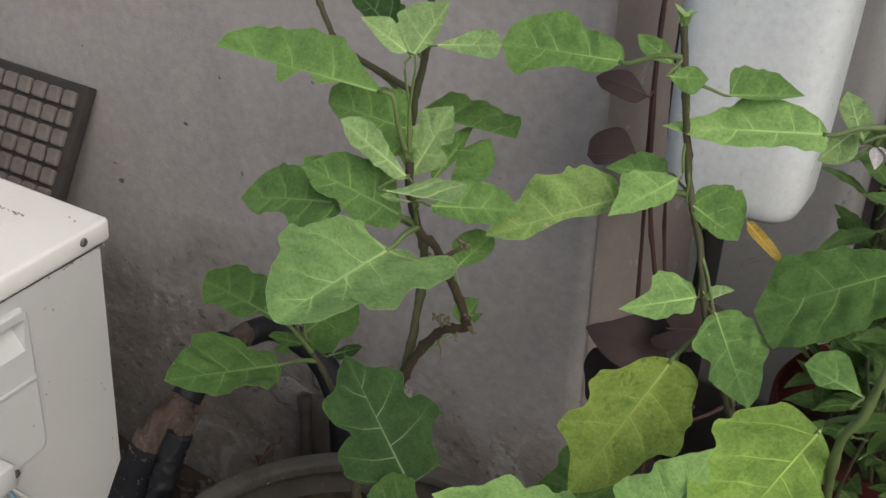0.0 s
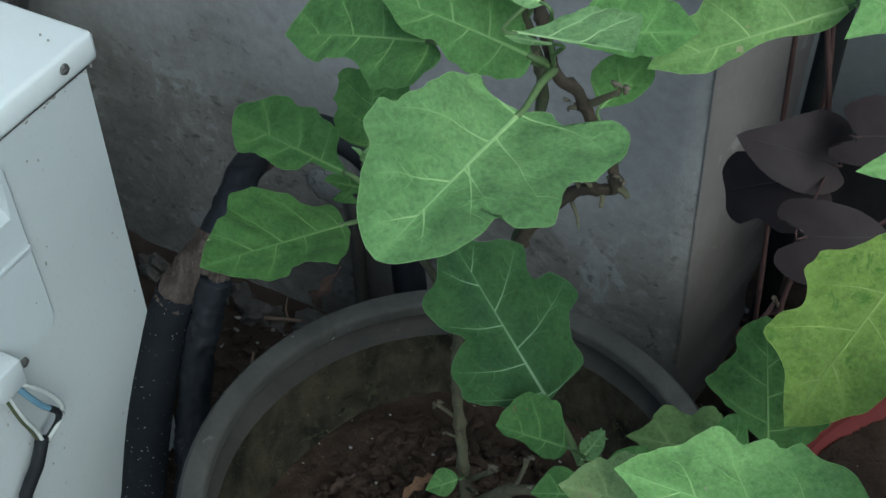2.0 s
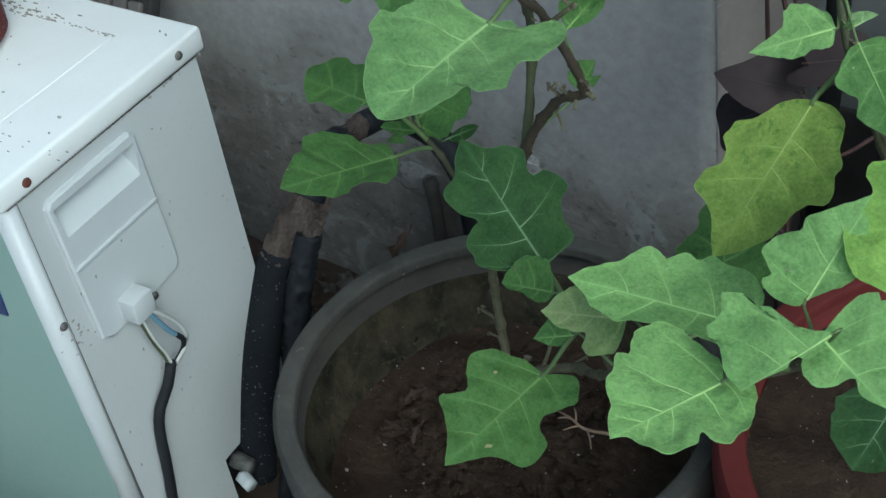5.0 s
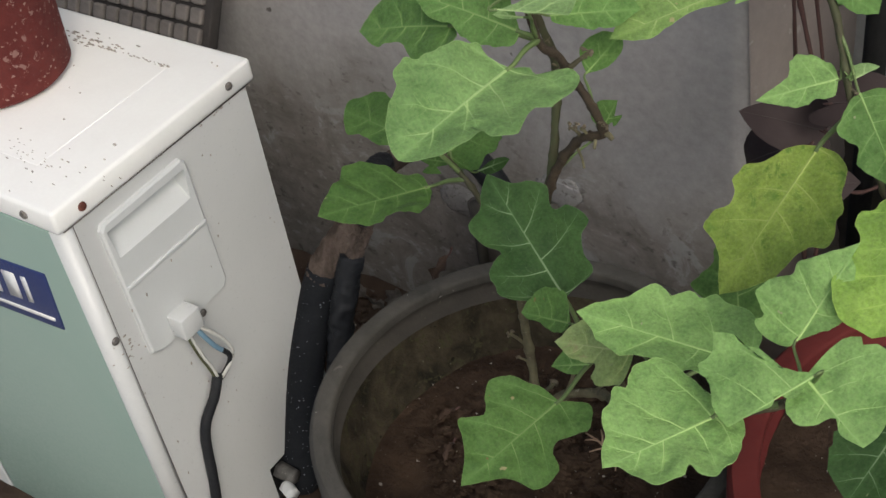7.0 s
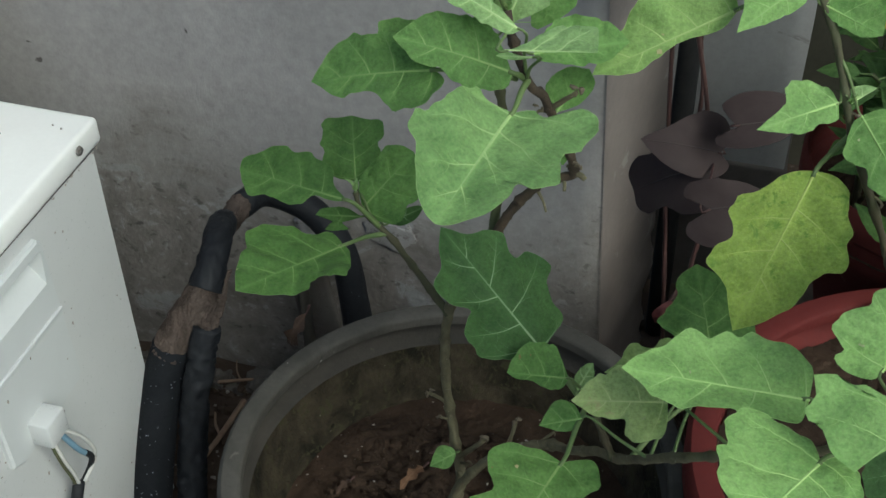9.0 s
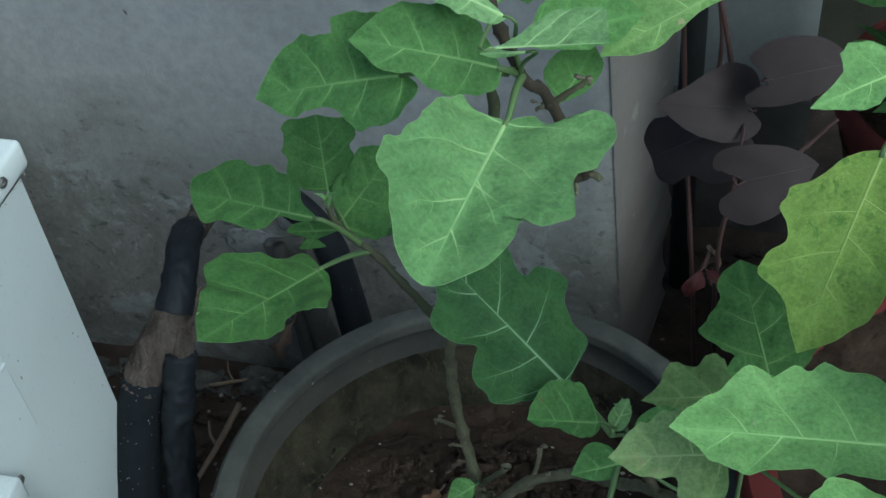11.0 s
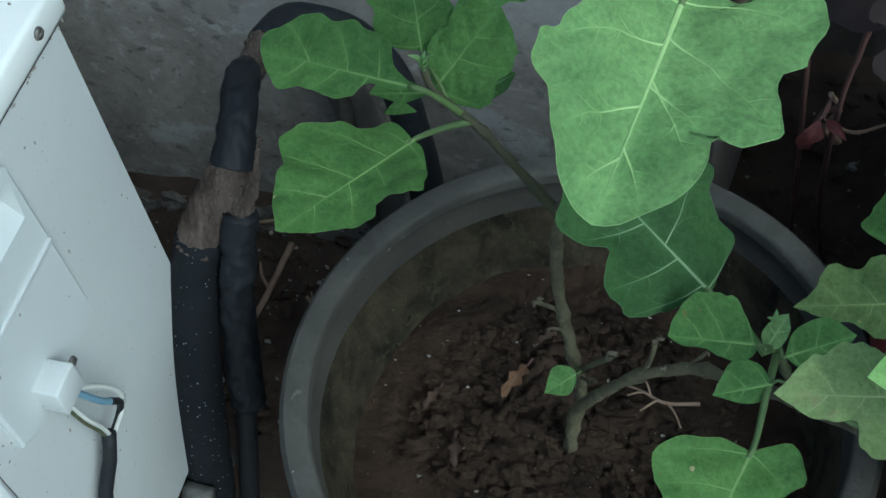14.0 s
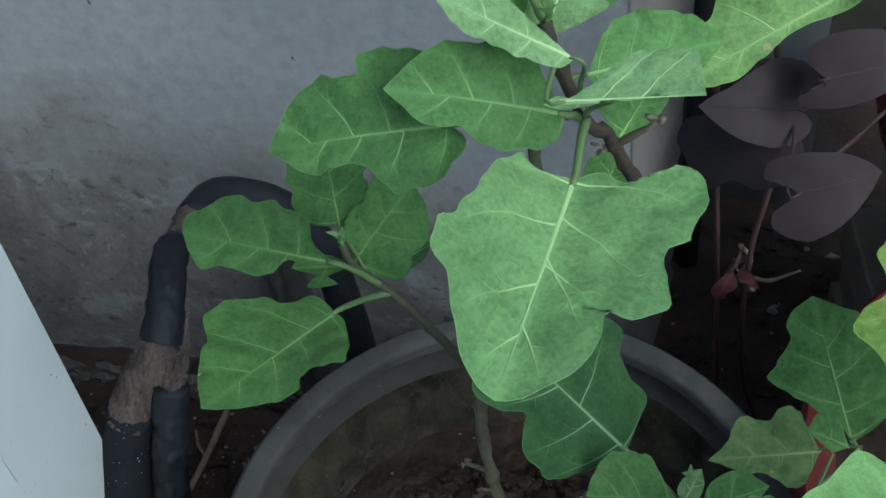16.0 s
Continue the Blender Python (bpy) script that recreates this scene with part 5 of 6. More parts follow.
leaf(aubergine_front, (0.722, -0.012, 0.809), (0.679, -0.091, 0.816), (0.100, 0.030, 0.994), ((-0.12, 0.06), (-0.14, 0.17), (0.05, 0.36), (0.3, 0.48), (0.44, 0.4), (0.45, 0.31), (0.56, 0.34), (0.73, 0.37), (0.84, 0.21), (0.89, 0.05),), ((-0.08, -0.19), (-0.02, -0.52), (0.09, -0.65), (0.26, -0.68), (0.44, -0.55), (0.59, -0.5), (0.74, -0.43), (0.83, -0.23), (0.93, -0.12),), soft, curl=0, fold=0.25)
leaf(aubergine_front, (0.782, 0.009, 0.859), (0.740, -0.032, 0.828), (-0.200, -0.450, 0.870), ((0.14, 0.03), (0.25, 0.1), (0.35, 0.08), (0.43, -0.04), (0.53, 0.04), (0.74, 0.01),), ((0.2, -0.19), (0.31, -0.31), (0.33, -0.52), (0.47, -0.67), (0.48, -0.78), (0.65, -0.89), (0.73, -0.86), (0.76, -0.76), (0.93, -0.77), (0.99, -0.66), (0.95, -0.49), (1.04, -0.25),), soft, curl=0, fold=0.25, stalk=(0.773, 0.02, 0.82))
leaf(aubergine_front, (0.772, 0.015, 0.846), (0.822, -0.014, 0.833), (0.000, -0.406, 0.914), ((-0.06, 0.23), (-0.1, 0.45), (-0.05, 0.67), (0.29, 0.84), (0.68, 0.76), (0.86, 0.47), (0.99, 0.22),), ((-0.01, -0.14), (0.15, -0.36), (0.35, -0.42), (0.5, -0.27), (0.56, -0.03), (0.75, -0.1),), soft, curl=0, fold=0.25, stalk=(0.773, 0.02, 0.82))
leaf(aubergine_front, (0.538, 0.074, 0.648), (0.506, -0.037, 0.636), (0.355, -0.197, 0.914), ((-0.15, 0.18), (-0.0, 0.3), (0.25, 0.22), (0.41, 0.39), (0.61, 0.38), (0.74, 0.17),), ((0.04, -0.21), (0.23, -0.44), (0.4, -0.4), (0.5, -0.28), (0.68, -0.37), (0.81, -0.17),), spotted, curl=0, fold=0.25)
leaf(aubergine_front, (0.645, 0.211, 0.641), (0.611, 0.278, 0.708), (0.000, -0.707, 0.707), ((0.12, 0.04), (0.32, 0.21), (0.56, 0.4), (0.73, 0.22), (0.91, 0.18),), ((0.09, -0.2), (0.27, -0.4), (0.66, -0.35), (0.82, -0.25),), mid, curl=0, fold=0.25)
leaf(aubergine_front, (0.622, 0.187, 0.663), (0.552, 0.175, 0.656), (0.000, -0.507, 0.862), ((0.23, 0.31), (0.48, 0.17), (0.61, 0.15), (0.79, 0.09),), ((0.15, -0.37), (0.26, -0.43), (0.42, -0.31), (0.5, -0.32), (0.63, -0.38), (0.75, -0.28), (0.8, -0.16),), olive, curl=0, fold=0.25)
leaf(aubergine_front, (0.809, 0.129, 0.697), (0.793, 0.071, 0.663), (0.000, -0.503, 0.865), ((0.45, 0.35), (0.85, 0.26),), ((0.12, -0.35), (0.43, -0.52), (0.79, -0.37),), deep, curl=0, fold=0.25)
leaf(aubergine_front, (0.545, 0.117, 0.657), (0.511, 0.107, 0.648), (-0.102, -0.457, 0.884), ((0.18, 0.23), (0.53, 0.23),), ((0.15, -0.37), (0.57, -0.48),), green, curl=0, fold=0.25)
leaf(aubergine_front, (0.550, 0.134, 0.662), (0.590, 0.152, 0.671), (0.000, -0.459, 0.888), ((0.24, 0.3), (0.69, 0.35),), ((0.22, -0.23), (0.75, -0.13),), green, curl=0, fold=0.25)
leaf(aubergine_front, (0.537, 0.127, 0.678), (0.547, 0.140, 0.701), (0.000, -0.862, 0.507), ((0.35, 0.26), (0.83, 0.17),), ((0.21, -0.22), (0.64, -0.23),), pale, curl=0, fold=0.25)
leaf(aubergine_front, (0.635, 0.173, 0.692), (0.609, 0.179, 0.697), (0.000, -0.600, 0.800), ((0.15, 0.13), (0.38, 0.23),), ((0.53, -0.54), (0.9, -0.46),), green, curl=0, fold=0.25)

aubergine_right = thing("aubergine_plant", (0.825, 0.262, 0.452), "aubergine plant with a yellowing leaf in the red planter", "plant")
stems(aubergine_right,
      ([(0.824, 0.262, 0.440), (0.802, 0.254, 0.65), (0.770, 0.258, 0.75), (0.750, 0.260, 0.797), (0.738, 0.260, 0.824), (0.715, 0.260, 0.874), (0.706, 0.262, 0.900), (0.697, 0.270, 0.925), (0.684, 0.280, 0.957), (0.669, 0.290, 0.984), (0.660, 0.290, 1.025), (0.655, 0.280, 1.070), (0.646, 0.280, 1.12)], 0.0044, 0.0026, stem_m),
      ([(0.836, 0.262, 0.440), (0.846, 0.19, 0.75), (0.850, 0.11, 0.92), (0.862, 0.10, 0.964), (0.87, 0.10, 1.02)], 0.0040, 0.0030, petiole_m))
leaf(aubergine_right, (0.692, 0.247, 0.851), (0.652, 0.151, 0.756), (-0.100, -0.678, 0.728), ((-0.01, 0.13), (0.07, 0.24), (0.25, 0.31), (0.44, 0.39), (0.54, 0.26), (0.71, 0.24), (0.87, 0.14),), ((0.07, -0.12), (0.2, -0.21), (0.38, -0.33), (0.51, -0.25), (0.72, -0.3), (0.78, -0.17),), yellow, curl=0, fold=0.25, stalk=(0.712, 0.26, 0.88))
leaf(aubergine_right, (0.698, 0.262, 0.906), (0.642, 0.237, 0.887), (0.000, -0.600, 0.800), ((0.1, 0.22), (0.3, 0.18), (0.47, 0.24), (0.81, 0.1),), ((0.05, -0.23), (0.33, -0.41), (0.51, -0.41), (0.58, -0.2),), soft, curl=0, fold=0.25)
leaf(aubergine_right, (0.705, 0.262, 0.905), (0.724, 0.276, 0.915), (0.000, -0.600, 0.800), ((0.26, 0.36), (0.72, 0.29),), ((0.46, 0.03), (0.79, -0.02),), pale, curl=0, fold=0.25)
leaf(aubergine_right, (0.716, 0.258, 0.900), (0.767, 0.215, 0.852), (0.000, -0.751, 0.661), ((0.05, 0.21), (0.27, 0.33), (0.51, 0.37), (0.61, 0.29), (0.86, 0.17),), ((0.04, -0.12), (0.27, -0.31), (0.47, -0.2), (0.65, -0.25),), green, curl=0, fold=0.25)
leaf(aubergine_right, (0.849, 0.301, 0.968), (0.745, 0.265, 0.908), (-0.198, -0.642, 0.741), ((0.12, 0.23), (0.33, 0.29), (0.58, 0.34), (0.87, 0.29), (0.95, 0.26),), ((0.09, -0.15), (0.47, -0.27), (0.75, -0.29), (0.87, -0.16),), mid, curl=0, fold=0.25, stalk=(0.868, 0.3, 0.965))
leaf(aubergine_right, (0.613, 0.289, 0.959), (0.511, 0.245, 0.909), (0.050, -0.799, 0.599), ((0.16, 0.07), (0.43, 0.04), (0.74, 0.1),), ((0.02, -0.15), (0.27, -0.33), (0.36, -0.28), (0.59, -0.3), (0.7, -0.19), (0.83, -0.16),), scorched, curl=0, fold=0.25)
leaf(aubergine_right, (0.660, 0.284, 0.994), (0.615, 0.256, 0.957), (0.000, -0.800, 0.600), ((0.18, 0.19), (0.54, 0.16),), ((0.24, -0.24), (0.59, -0.39), (0.72, -0.23),), soft, curl=0, fold=0.25)
leaf(aubergine_right, (0.642, 0.314, 0.980), (0.588, 0.306, 0.973), (0.000, -0.600, 0.800), ((0.2, 0.06), (0.62, 0.11),), ((0.13, -0.26), (0.57, -0.29),), green, curl=0, fold=0.25)
leaf(aubergine_right, (0.672, 0.286, 0.974), (0.719, 0.275, 0.960), (0.000, -0.800, 0.600), ((0.0, 0.33), (0.47, 0.66), (0.8, 0.45),), ((0.23, -0.14), (0.73, -0.16),), green, curl=0, fold=0.25)
leaf(aubergine_right, (0.605, 0.273, 1.083), (0.501, 0.267, 1.076), (0.000, -0.756, 0.655), ((0.18, 0.12), (0.46, 0.1), (0.81, 0.23),), ((0.06, -0.13), (0.33, -0.22), (0.59, -0.32), (0.91, -0.18),), green, curl=0, fold=0.25)
leaf(aubergine_right, (0.763, 0.312, 1.051), (0.639, 0.287, 1.033), (0.000, -0.600, 0.800), ((0.04, 0.13), (0.26, 0.1), (0.58, 0.12),), ((0.12, -0.14), (0.46, -0.23), (0.77, -0.09),), soft, curl=0, fold=0.25, stalk=(0.8, 0.33, 1.06))
leaf(aubergine_right, (0.683, 0.304, 1.065), (0.738, 0.316, 1.075), (0.000, -0.600, 0.800), ((0.03, 0.43), (0.55, 0.36),), ((0.37, -0.08), (0.72, -0.05),), green, curl=0, fold=0.25, stalk=(0.655, 0.285, 1.075))
leaf(aubergine_right, (0.644, 0.268, 1.083), (0.674, 0.272, 1.087), (0.000, -0.707, 0.707), ((0.24, 0.22), (0.64, 0.31),), ((0.35, -0.35), (0.71, -0.45),), green, curl=0, fold=0.25)
leaf(aubergine_right, (0.644, 0.274, 1.091), (0.608, 0.286, 1.103), (0.000, -0.707, 0.707), ((0.33, 0.17), (0.67, 0.2),), ((0.39, -0.25), (0.77, -0.16),), green, curl=0, fold=0.25)
leaf(aubergine_right, (0.713, 0.318, 0.955), (0.754, 0.302, 0.934), (0.000, -0.800, 0.600), ((0.09, 0.1), (0.66, 0.11),), ((0.18, -0.09), (0.78, -0.05),), ochre, curl=0, fold=0.25, stalk=(0.684, 0.28, 0.957))
leaf(aubergine_right, (0.777, 0.353, 1.046), (0.755, 0.327, 1.021), (0.000, -0.707, 0.707), ((0.46, 0.41), (0.85, 0.28),), ((0.21, 0.11), (0.5, -0.15),), pale, curl=0, fold=0.25, stalk=(0.8, 0.34, 1.05))
leaf(aubergine_right, (0.785, 0.331, 1.045), (0.762, 0.349, 1.074), (0.000, -0.848, 0.530), ((0.28, 0.17), (0.75, 0.23),), ((0.23, -0.27), (0.68, -0.26),), pale, curl=0, fold=0.25, stalk=(0.8, 0.34, 1.05))

purple_vine = thing("purple_vine", (0.60, 0.62, 0.0), "dark purple broad-leaved vine hanging in the shade", "plant")
stems(purple_vine,
      ([(0.640, 0.640, 0.0), (0.600, 0.600, 0.20), (0.590, 0.565, 0.42), (0.600, 0.560, 0.56), (0.585, 0.540, 0.70), (0.560, 0.535, 0.82), (0.545, 0.535, 0.95), (0.540, 0.54, 1.06)], 0.0032, 0.0020, vinestem_m),
      ([(0.600, 0.560, 0.56), (0.640, 0.560, 0.56), (0.690, 0.590, 0.60)], 0.0024, 0.0018, vinestem_m),
      ([(0.590, 0.565, 0.42), (0.575, 0.57, 0.40), (0.565, 0.56, 0.37)], 0.0030, 0.0015, vinestem_m))
leaf(purple_vine, (0.608, 0.502, 0.672), (0.527, 0.476, 0.692), (-0.05, -0.70, 0.71), ((-0.14, 0.14), (0.02, 0.30), (0.30, 0.36), (0.60, 0.30), (0.85, 0.15)), ((-0.12, -0.18), (-0.02, -0.40), (0.25, -0.46), (0.50, -0.34), (0.72, -0.18), (0.90, -0.08)), purple, curl=0.08, fold=0.15)
leaf(purple_vine, (0.594, 0.508, 0.648), (0.521, 0.515, 0.594), (-0.10, -0.72, 0.69), ((-0.12, 0.24), (0.05, 0.50), (0.36, 0.48), (0.58, 0.32), (0.82, 0.34), (1.0, 0.20)), ((-0.08, -0.26), (0.12, -0.46), (0.40, -0.40), (0.62, -0.34), (0.82, -0.36), (1.02, -0.22)), purple, curl=0.10, fold=0.15)
leaf(purple_vine, (0.607, 0.421, 0.659), (0.669, 0.446, 0.664), (0.05, -0.80, 0.60), ((-0.10, 0.12), (-0.30, 0.22), (-0.22, 0.42), (0.10, 0.45), (0.55, 0.34), (0.85, 0.16)), ((-0.08, -0.10), (-0.28, -0.16), (-0.32, -0.36), (-0.05, -0.56), (0.34, -0.50), (0.72, -0.26)), purple, curl=0.08, fold=0.2, stalk=(0.600, 0.52, 0.66))
leaf(purple_vine, (0.620, 0.482, 0.722), (0.686, 0.504, 0.729), (0.05, -0.76, 0.65), ((-0.10, 0.14), (-0.16, 0.34), (0.18, 0.46), (0.62, 0.40), (0.90, 0.20)), ((-0.06, -0.10), (-0.28, -0.10), (-0.26, -0.26), (0.12, -0.34), (0.52, -0.30), (0.85, -0.15)), purple, curl=0.08, fold=0.2, stalk=(0.640, 0.54, 0.690))
leaf(purple_vine, (0.540, 0.525, 0.884), (0.489, 0.515, 0.872), (0.000, -0.800, 0.600), ((0.32, 0.16), (0.76, 0.21),), ((0.3, -0.51), (0.89, -0.38),), purple, curl=0.1, fold=0.25)
leaf(purple_vine, (0.545, 0.518, 0.953), (0.485, 0.522, 0.957), (0.000, -0.707, 0.707), ((0.19, 0.23), (0.75, 0.18),), ((0.45, -0.26), (0.86, -0.14),), purple, curl=0.1, fold=0.25)


# ---------------------------------------------------------------- buds, stubs and flower
def bud(plant, at, size, n=5, mat=None):
    """A knot of tiny folded leaves at a shoot's end."""
    rnd = random.Random(int(at[0] * 9999))
    for i in range(n):
        q = 2 * math.pi * i / n + rnd.uniform(-0.4, 0.4)
        d = Vector((math.cos(q) * 0.6, math.sin(q) * 0.6, rnd.uniform(0.7, 1.3))).normalized()
        base = Vector(at)
        nrm = d.cross(Vector((-math.sin(q), math.cos(q), 0))).normalized()
        leaf(plant, base, base + d * size * rnd.uniform(0.7, 1.2), nrm, ((0.3, 0.22), (0.65, 0.16)), ((0.3, -0.22), (0.65, -0.16)), mat or pale, curl=0.15, fold=0.7, stalk=base - d * 0.002, veins=False)


bud(aubergine, (0.293, 0.270, 0.728), 0.016)
bud(aubergine, (0.447, 0.219, 0.968), 0.020)
bud(aubergine, (0.421, 0.290, 1.095), 0.024)
bud(front, (0.541, 0.145, 0.676), 0.014, 4)
bud(front, (0.773, 0.020, 0.822), 0.018)
bud(aubergine_right, (0.706, 0.262, 0.905), 0.014, 4)
bud(aubergine_right, (0.646, 0.280, 1.118), 0.018)


def stub(plant, a, b, r=0.0022, dried=True):
    """A cut side shoot with a pale, dried end."""
    a, b = Vector(a), Vector(b)
    s = part("stub", tube(bmesh.new(), [a, a.lerp(b, 0.5) + Vector((0.001, 0, 0.001)), b], r, r * 0.8, n=6, seg=7, rough=0.3), wood_m, plant)
    if not dried:
        return
    bm = bmesh.new()
    for i in range(3):
        lump(bm, b + Vector((0.003 * math.sin(i * 2.3 + a.x * 90), 0.002 * math.cos(i + a.z * 70), 0.003 * i - 0.002)), (r * (0.6 + 0.3 * i), r * 0.7, r * (1.3 - 0.3 * i)), i + a.x * 50, 2, 1.1)
    part("dried_tip", bm, tip_m, s, "pale dried shoot end")


tip_m = surface("dried_tip", (0.19, 0.16, 0.11), (0.13, 0.105, 0.07), None, 60, 400, 0.9)
stub(aubergine, (0.389, 0.246, 0.490), (0.368, 0.243, 0.505))
stub(aubergine, (0.392, 0.242, 0.470), (0.380, 0.236, 0.480), 0.0015)
stub(aubergine, (0.402, 0.230, 0.430), (0.432, 0.222, 0.475), 0.0032)
stub(aubergine, (0.404, 0.228, 0.425), (0.418, 0.215, 0.440), 0.0018)
stub(aubergine, (0.503, 0.240, 0.815), (0.513, 0.236, 0.813), 0.0030, False)
stub(aubergine, (0.471, 0.245, 0.786), (0.481, 0.238, 0.770), 0.0014, False)
stub(aubergine, (0.478, 0.243, 0.800), (0.472, 0.236, 0.814), 0.0020)
stub(aubergine, (0.486, 0.241, 0.804), (0.483, 0.234, 0.818), 0.0018)
stub(aubergine, (0.493, 0.240, 0.808), (0.497, 0.231, 0.801), 0.0018, False)
stub(aubergine, (0.497, 0.238, 0.822), (0.507, 0.233, 0.828), 0.0016)
stub(aubergine, (0.483, 0.220, 0.888), (0.505, 0.216, 0.910), 0.0024)
stub(aubergine, (0.484, 0.221, 0.884), (0.476, 0.214, 0.889), 0.0016)
stub(front, (0.460, 0.202, 0.492), (0.466, 0.215, 0.522), 0.0022)
stub(front, (0.490, 0.203, 0.510), (0.505, 0.215, 0.520), 0.0016)
stub(aubergine_right, (0.706, 0.262, 0.900), (0.716, 0.258, 0.896), 0.0014)
stub(aubergine_right, (0.738, 0.260, 0.826), (0.748, 0.255, 0.822), 0.0014)

petal_m = leaf_surface("petal", (0.55, 0.52, 0.58), (0.66, 0.63, 0.68), None, 0.6, 0.3)
flower_at = Vector((0.792, 0.352, 1.035))
flower = part("flower", tube(bmesh.new(), [(0.800, 0.340, 1.055), flower_at + Vector((0.002, -0.004, 0.010)), flower_at], 0.0018, 0.0028, n=8, seg=7), petiole_m, aubergine_right, "drooping pale lilac flower")
for i in range(5):
    q = 2 * math.pi * i / 5
    d = Vector((math.cos(q) * 0.8, math.sin(q) * 0.5 - 0.2, -0.55)).normalized()
    out = leaf(aubergine_right, flower_at, flower_at + d * 0.022, Vector((0, -0.3, -1)).cross(d).cross(d), ((0.35, 0.26), (0.7, 0.2)), ((0.35, -0.26), (0.7, -0.2)), petal_m, curl=0.1, fold=0.3, stalk=flower_at, veins=False)
    out.name = "petal"

# ---------------------------------------------------------------- leafy bush behind the red planter
bush = thing("leafy_bush", (0.90, 0.53, 0.33), "dense bush with narrow fresh-green leaves behind the red planter", "plant")
bush_green = leaf_surface("bush_leaf", (0.07, 0.16, 0.035), (0.13, 0.24, 0.06), None, 0.6, 0.3)
rnd = random.Random(11)
for k in range(9):
    q = rnd.uniform(0, 6.28)
    foot = Vector((0.868 + 0.03 * math.cos(q), 0.556 + 0.03 * math.sin(q), 0.32))
    top = Vector((0.88 + rnd.uniform(-0.09, 0.16), 0.52 + rnd.uniform(-0.10, 0.10), rnd.uniform(0.66, 0.90)))
    mid = foot.lerp(top, 0.55) + Vector((rnd.uniform(-0.03, 0.03), rnd.uniform(-0.03, 0.03), 0))
    stems(bush, ([foot, mid, top], 0.0030, 0.0016, stem_m))
    for i in range(9):
        u = 0.35 + 0.65 * i / 8
        p = foot.lerp(mid, u * 2) if u < 0.5 else mid.lerp(top, u * 2 - 1)
        a = i * 2.4 + k
        d = Vector((math.cos(a), math.sin(a), rnd.uniform(-0.2, 0.6))).normalized()
        size = rnd.uniform(0.045, 0.075)
        nrm = (Vector((0, -0.35, 1)) + Vector((rnd.uniform(-0.4, 0.4),) * 3)).normalized()
        b0 = p + d * 0.012
        leaf(bush, b0, b0 + d * size, nrm, ((0.2, 0.13), (0.5, 0.17), (0.8, 0.09)), ((0.2, -0.13), (0.5, -0.17), (0.8, -0.09)), bush_green, curl=0.10, fold=0.35, stalk=p, veins=i % 2 == 0)

def tall_bush(at, spread, count, seed, low, high, size, mat, label):
    """An open shrub of thin stems with narrow leaves."""
    ob = thing("leafy_bush", at, label, "plant")
    rnd = random.Random(seed)
    for k in range(count):
        q = rnd.uniform(0, 6.28)
        foot = Vector(at) + Vector((0.05 * math.cos(q), 0.05 * math.sin(q), 0))
        top = Vector(at) + Vector((rnd.uniform(-1, 1) * spread[0], rnd.uniform(-1, 1) * spread[1], rnd.uniform(low, high)))
        bend = foot.lerp(top, 0.55) + Vector((rnd.uniform(-0.04, 0.04), rnd.uniform(-0.04, 0.04), 0.03))
        stems(ob, ([foot, bend, top], 0.0034, 0.0016, stem_m))
        for i in range(11):
            u = 0.30 + 0.70 * i / 10
            p = foot.lerp(bend, u * 2) if u < 0.5 else bend.lerp(top, u * 2 - 1)
            a = i * 2.4 + k
            d = Vector((math.cos(a), math.sin(a), rnd.uniform(-0.3, 0.6))).normalized()
            nrm = (Vector((0, -0.45, 1)) + Vector((rnd.uniform(-0.4, 0.4), rnd.uniform(-0.3, 0.3), 0))).normalized()
            b0 = p + d * 0.012
            w = rnd.uniform(0.12, 0.22)
            leaf(ob, b0, b0 + d * size * rnd.uniform(0.7, 1.3), nrm, ((0.2, w * 0.8), (0.5, w), (0.8, w * 0.5)), ((0.2, -w * 0.8), (0.5, -w), (0.8, -w * 0.5)), mat, curl=0.10, fold=0.35, stalk=p, veins=i % 3 == 0)


tall_bush((1.02, 0.92, 0.0), (0.30, 0.16), 17, 31, 0.55, 1.12, 0.075, bush_green, "loose dark-green shrub in the shade behind the pots")

pot_green = leaf_surface("pot_shrub_leaf", (0.060, 0.140, 0.034), (0.115, 0.215, 0.058), None, 0.6, 0.25)
tall_bush((0.815, 0.700, 0.485), (0.095, 0.085), 10, 47, 0.12, 0.40, 0.066, pot_green, "leafy green shrub growing in the dull red pot")

# dry vine twigs before the pale wall
twigs = thing("dry_vine", (0.56, 0.64, 0.0), "leafless brown vine twigs climbing the wall's end", "plant")
stems(twigs,
      ([(0.585, 0.62, 0.0), (0.565, 0.62, 0.30), (0.545, 0.61, 0.56), (0.535, 0.60, 0.74), (0.520, 0.60, 0.95), (0.515, 0.61, 1.20)], 0.0030, 0.0018, vinestem_m),
      ([(0.545, 0.61, 0.56), (0.575, 0.59, 0.66), (0.560, 0.585, 0.80), (0.545, 0.585, 0.98), (0.55, 0.59, 1.12)], 0.0022, 0.0014, vinestem_m),
      ([(0.600, 0.60, 0.33), (0.585, 0.59, 0.36), (0.592, 0.58, 0.40), (0.580, 0.57, 0.43)], 0.0035, 0.0022, stick_m),
      ([(0.600, 0.59, 0.36), (0.615, 0.58, 0.37), (0.640, 0.57, 0.40)], 0.0022, 0.0012, stick_m))
crimson = leaf_surface("leaf_crimson", (0.055, 0.012, 0.014), (0.085, 0.020, 0.022), None, 0.6, 0.15)
